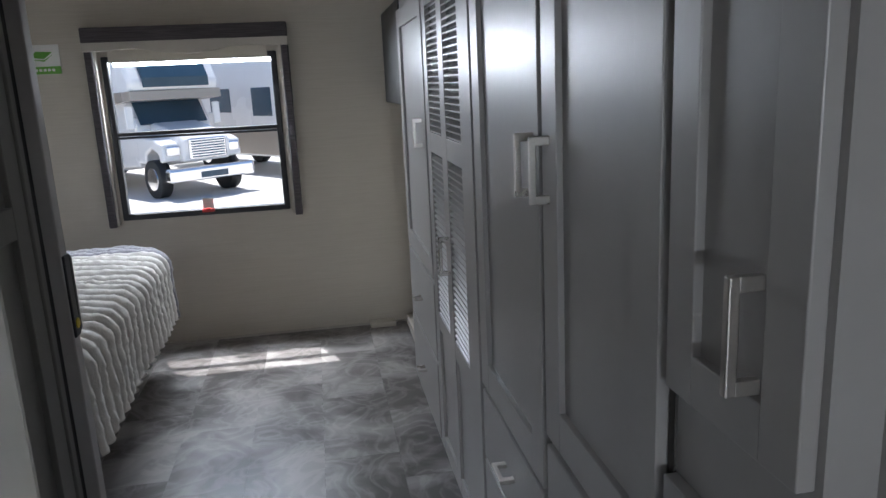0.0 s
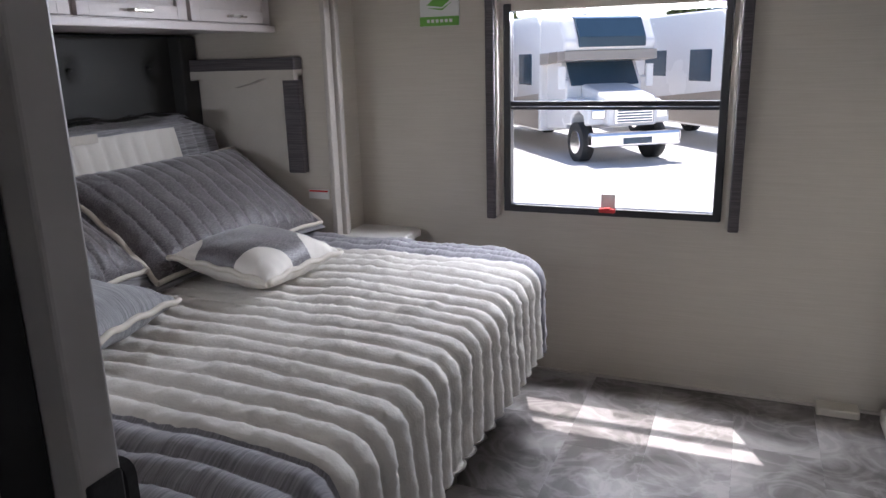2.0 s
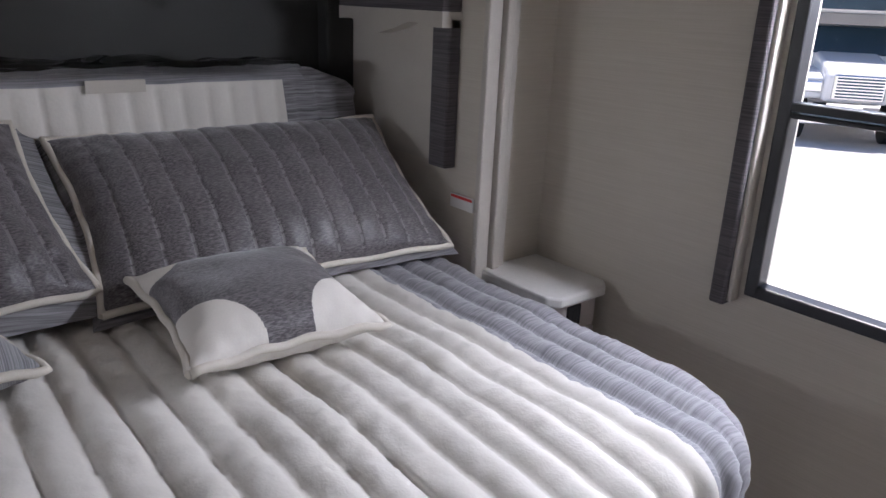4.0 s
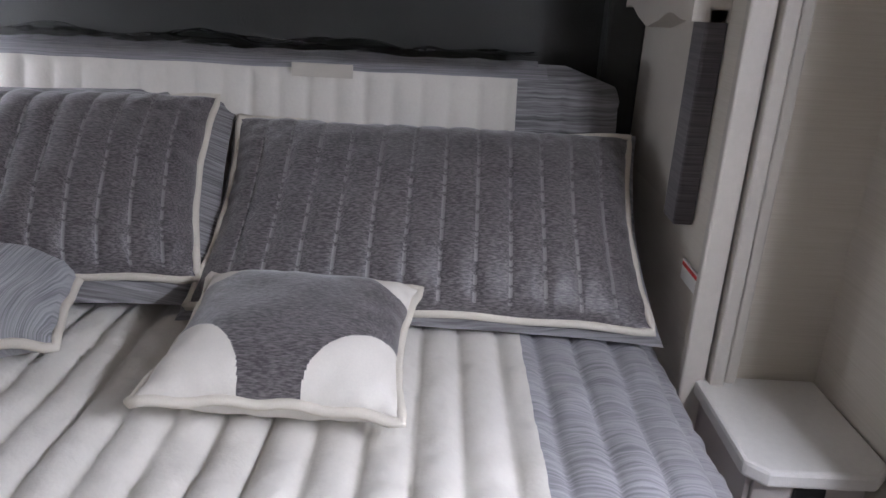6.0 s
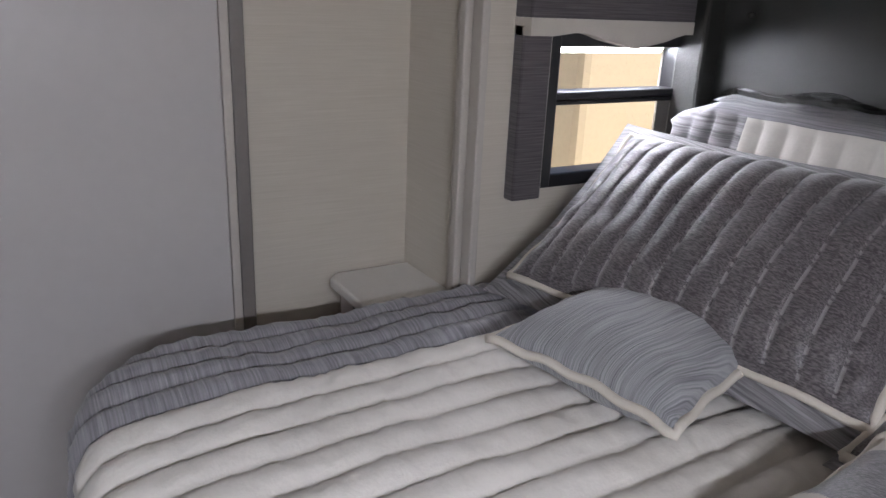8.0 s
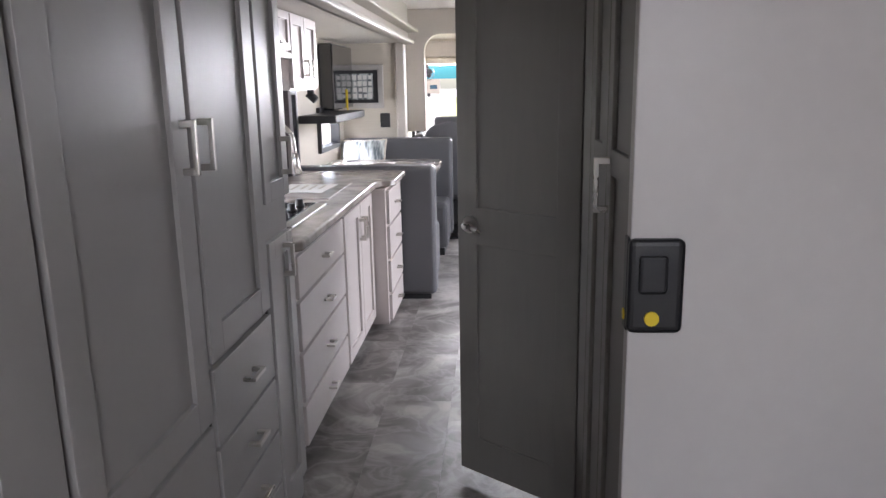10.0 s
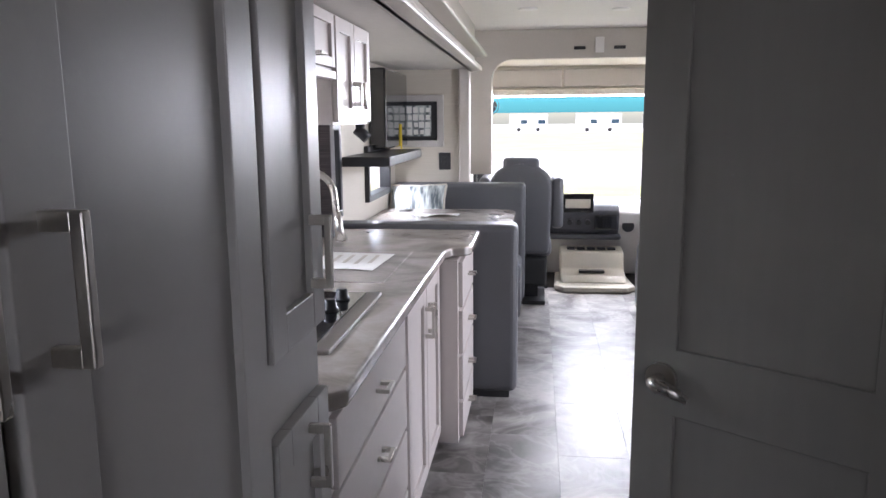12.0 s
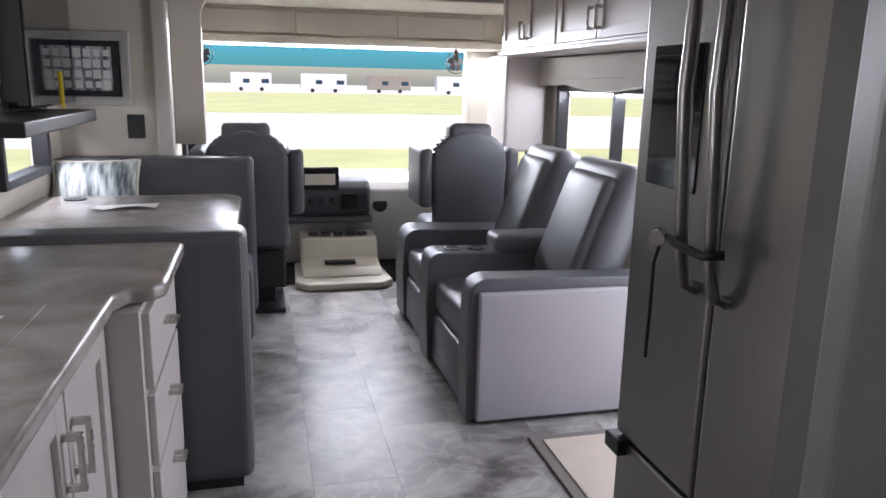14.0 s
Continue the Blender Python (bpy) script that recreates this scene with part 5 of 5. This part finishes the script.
def truck(x, y, yaw):
    """A truck-based motorhome: long-nosed cab, over-cab bunk and coach body."""
    e = thing("motorhome", (0, 0, -1.0), "white truck-based motorhome parked on the lot", "motorhome", "parked motorhomes")
    z = -1.0
    Mesh().prism([(1.6, z + 0.55), (1.6, z + 3.2), (1.9, z + 3.45), (9, z + 3.45), (9, z + 0.5)], 0, -1.2, 1.2, 0.05).prism([(0.15, z + 2.35), (0.0, z + 2.75), (0.35, z + 3.3), (1.7, z + 3.42), (1.7, z + 2.3)], 0, -1.18, 1.18, 0.12, 0, 4).done("coach_body", RVW, e)
    Mesh().prism([(0.0, z + 2.62), (0.04, z + 2.8), (0.30, z + 3.22), (0.5, z + 3.3), (0.42, z + 3.32), (0.22, z + 3.28), (-0.05, z + 2.85), (-0.05, z + 2.62)], 0, -0.85, 0.85, 0.01).done("bunk_window", RVD, e)
    Mesh().prism([(0.0, z + 2.32), (0.02, z + 2.55), (1.8, z + 2.5), (1.8, z + 2.2)], 0, -1.195, 1.195, 0.02).done("tan_band", RVT, e)
    Mesh().prism([(0.35, z + 0.7), (0.35, z + 1.75), (0.75, z + 2.35), (1.7, z + 2.35), (1.7, z + 0.6)], 0, -1.0, 1.0, 0.06, 0, 3).done("cab", RVW, e)
    Mesh().prism([(0.33, z + 1.72), (0.70, z + 2.28), (0.66, z + 2.30), (0.28, z + 1.74)], 0, -0.88, 0.88, 0.01).done("windscreen", RVD, e)
    Mesh().prism([(-1.15, z + 0.85), (-1.2, z + 1.35), (-1.0, z + 1.52), (0.4, z + 1.78), (0.4, z + 0.8)], 0, -0.62, 0.62, 0.08, 0, 3).prism([(-1.0, z + 0.9), (-0.95, z + 1.3), (-0.5, z + 1.42), (0.4, z + 1.45), (0.4, z + 0.8), (0.0, z + 0.8), (-0.05, z + 1.05), (-0.4, z + 1.18), (-0.7, z + 1.05), (-0.75, z + 0.85)], 0, -1.02, 1.02, 0.06, 0, 3).done("bonnet", RVW, e)
    Mesh().box(-0.48, 0.48, -1.25, -1.15, z + 0.92, z + 1.40, 0.03).done("grille_frame", CHROME, e)
    m = Mesh()
    for i in range(7):
        m.box(-0.42, 0.42, -1.27, -1.24, z + 0.955 + i * 0.06, z + 0.985 + i * 0.06)
    m.done("grille", RVD, e)
    Mesh().box(-1.1, 1.1, -1.42, -1.12, z + 0.42, z + 0.74, 0.06, 3).done("bumper", CHROME, e)
    Mesh().box(-0.35, 0.35, -1.44, -1.41, z + 0.48, z + 0.62, 0.01).done("bumper_grille", RVD, e)
    m = Mesh()
    for s in (-1, 1):
        m.box(s * 0.78 - 0.17, s * 0.78 + 0.17, -1.06, -0.9, z + 1.02, z + 1.25, 0.04, 3)
    m.done("headlamp", CHROME, e)
    for s in (-1, 1):
        for yy in (-0.38, 6.4):
            w2 = Mesh().tube([(s * 0.78, yy, z + 0.46), (s * 1.06, yy, z + 0.46)], 0.46, 24).done("wheel", RUBBER, e)
            Mesh().tube([(s * 1.03, yy, z + 0.46), (s * 1.075, yy, z + 0.46)], 0.27, 20).done("rim", CHROME, w2)
        Mesh().box(s * 1.15 - 0.1, s * 1.15 + 0.1, 0.25, 0.33, z + 1.65, z + 2.2, 0.03).tube([(s * 0.95, 0.4, z + 1.9), (s * 1.15, 0.3, z + 1.9)], 0.03, 8).done("side_mirror", RVW, e)
    m = Mesh()
    for s in (-1, 1):
        m.box(s * 1.2 - 0.012, s * 1.2 + 0.012, 2.2, 3.2, z + 1.7, z + 2.5, 0.01)
        m.box(s * 1.2 - 0.012, s * 1.2 + 0.012, 4.4, 5.6, z + 1.8, z + 2.5, 0.01)
    m.done("side_window", RVD, e)
    m = Mesh()
    for s in (-1, 1):
        m.prism([(1.7, z + 0.6), (1.7, z + 1.5), (5.0, z + 1.2), (8.9, z + 1.7), (8.9, z + 0.6)], 0, s * 1.2 - 0.008, s * 1.2 + 0.008)
    m.done("graphic", RVT, e)
    Mesh().box(-0.5, 0.5, 2.5, 3.4, z + 3.42, z + 3.65, 0.08, 3).done("roof_unit", RVD, e)
    e.matrix_basis = pose(x, y, -1.0, 0, 0, yaw)
    return e


tr = truck(-3.1, 19.6, 36)
copy_thing(tr, pose(-7.1, 19.4, -1.0, 0, 0, 36))
copy_thing(tr, pose(1.3, 20.6, -1.0, 0, 0, 36))
copy_thing(tr, pose(-11.1, 19.2, -1.0, 0, 0, 36))
# neighbouring trailer seen through the small slide-out window
nt = thing("trailer", (-8.4, -2.8, -1.0), "tan sided trailer parked alongside", "trailer")
Mesh().box(-12.0, -4.8, -4.6, -1.0, -0.5, 2.4, 0.08).done("body", TANV, nt)
Mesh().tube([(-8.6, -1.5, -0.6), (-8.6, -1.02, -0.6)], 0.4, 16).tube([(-8.6, -4.55, -0.6), (-8.6, -4.1, -0.6)], 0.4, 16).done("wheel", RUBBER, nt)
# far trees and trailers beyond the lawn
rng = random.Random(4)


def far_trailer(x, y, w, h, m):
    e = thing("trailer", (x, y, -1.0), "parked trailer across the road", "trailer", "trailers across the road")
    Mesh().box(x - w / 2, x + w / 2, y - 2.4, y, -0.4, -1 + h, 0.1).done("body", m, e)
    Mesh().box(x - w / 2 + 0.5, x - w / 2 + 2.0, y - 0.02, y + 0.03, 0.6, 1.4).box(x + 0.3, x + 1.6, y - 0.02, y + 0.03, 0.6, 1.4).done("window", RVD, e)
    for k in (-1, 1):
        Mesh().tube([(x + k * w * 0.25, y - 0.3, -0.6), (x + k * w * 0.25, y, -0.6)], 0.4, 16).done("wheel", RUBBER, e)


for i, (x, w) in enumerate(((-40, 10), (-26, 9), (-12, 9), (2, 8), (16, 9), (30, 10))):
    far_trailer(x, -150 - (i % 2) * 5, w, 3.6, (RVW, RVT, RVW, RVW, RVT, RVW)[i])


def tree(x, y, h, seed):
    r = random.Random(seed)
    e = thing("tree", (x, y, -1.0), "leafy green tree beyond the lot", "tree", "far trees")
    Mesh().tube([(x, y, -1.0), (x + 0.1, y, h * 0.25), (x, y + 0.1, h * 0.6)], 0.2, 8, [0.28, 0.2, 0.1]).done("trunk", TRIMD, e)
    m = Mesh()
    for _ in range(500):
        a, el, d = r.uniform(0, math.tau), r.uniform(-0.7, 1.4), r.uniform(0.3, 1) ** 0.5
        c = Vector((x + math.cos(a) * math.cos(el) * d * h * 0.38, y + math.sin(a) * math.cos(el) * d * h * 0.38, h * 0.55 + math.sin(el) * d * h * 0.4))
        u = Vector((r.uniform(-1, 1), r.uniform(-1, 1), r.uniform(-1, 1))).normalized() * h * 0.07
        v2 = u.orthogonal().normalized() * h * 0.05
        m.bm.faces.new([m.bm.verts.new(c + q) for q in (u, v2, -u, -v2)])
    tagged(m.done("leaves", GRASS, e), kind="stuff")


for i in range(5):
    tree(-22 + i * 9 + rng.uniform(-2, 2), 45 + rng.uniform(-3, 3), rng.uniform(5, 7), 20 + i)

# ---- backsplash tiles ----
Mesh.origin = FORE
bs = structure(box("backsplash", 1.309, 1.322, -1.64, -1.17, 0.955, 1.40, GROUT), "white glazed backsplash tiles behind the faucet", "backsplash")
for j in range(7):
    for i in range(-1, 4):
        y0 = -1.635 + i * 0.152 + (0.076 if j % 2 else 0)
        a, b = max(y0, -1.635), min(y0 + 0.147, -1.175)
        if b - a > 0.02:
            Mesh().box(1.296, 1.312, a, b, 0.96 + j * 0.0625, 0.96 + j * 0.0625 + 0.058, 0.007, 2).done("tile", GLAZE, bs)

# ---- floor tiles ----
Mesh.origin = Vector((0, 0, 0))
fl = bpy.data.objects["floor"]
shared = {}
TW, TL = 0.305, 0.61
row = 0
x = -1.72
while x < 1.35:
    y = -4.4 - (TL / 3) * (row % 3)
    while y < 4.58:
        x1, y0, y1 = min(x + TW, 1.36), max(y, -4.45), min(y + TL, 4.595)
        if y1 - y0 > 0.03 and not (x > 0.75 and y0 > 0.3) and not (x > 0.75 and y1 < -3.9):
            key = (round(x1 - x, 3), round(y1 - y0, 3))
            if key not in shared:
                shared[key] = Mesh().box(0.0003, key[0] - 0.0003, 0.0003, key[1] - 0.0003, -0.006, 0.0, 0.0003, 1).done("tile", TILE)
                ob = shared[key]
            else:
                ob = new("tile", shared[key].data)
            ob.parent = fl
            ob.location = (x, y0, 0)
        y += TL
    x += TW
    row += 1
structure(box("floor_cab", -1.69, 0.77, -5.7, -4.45, -0.006, 0.001, RUBBER), "dark cab floor", "floor")
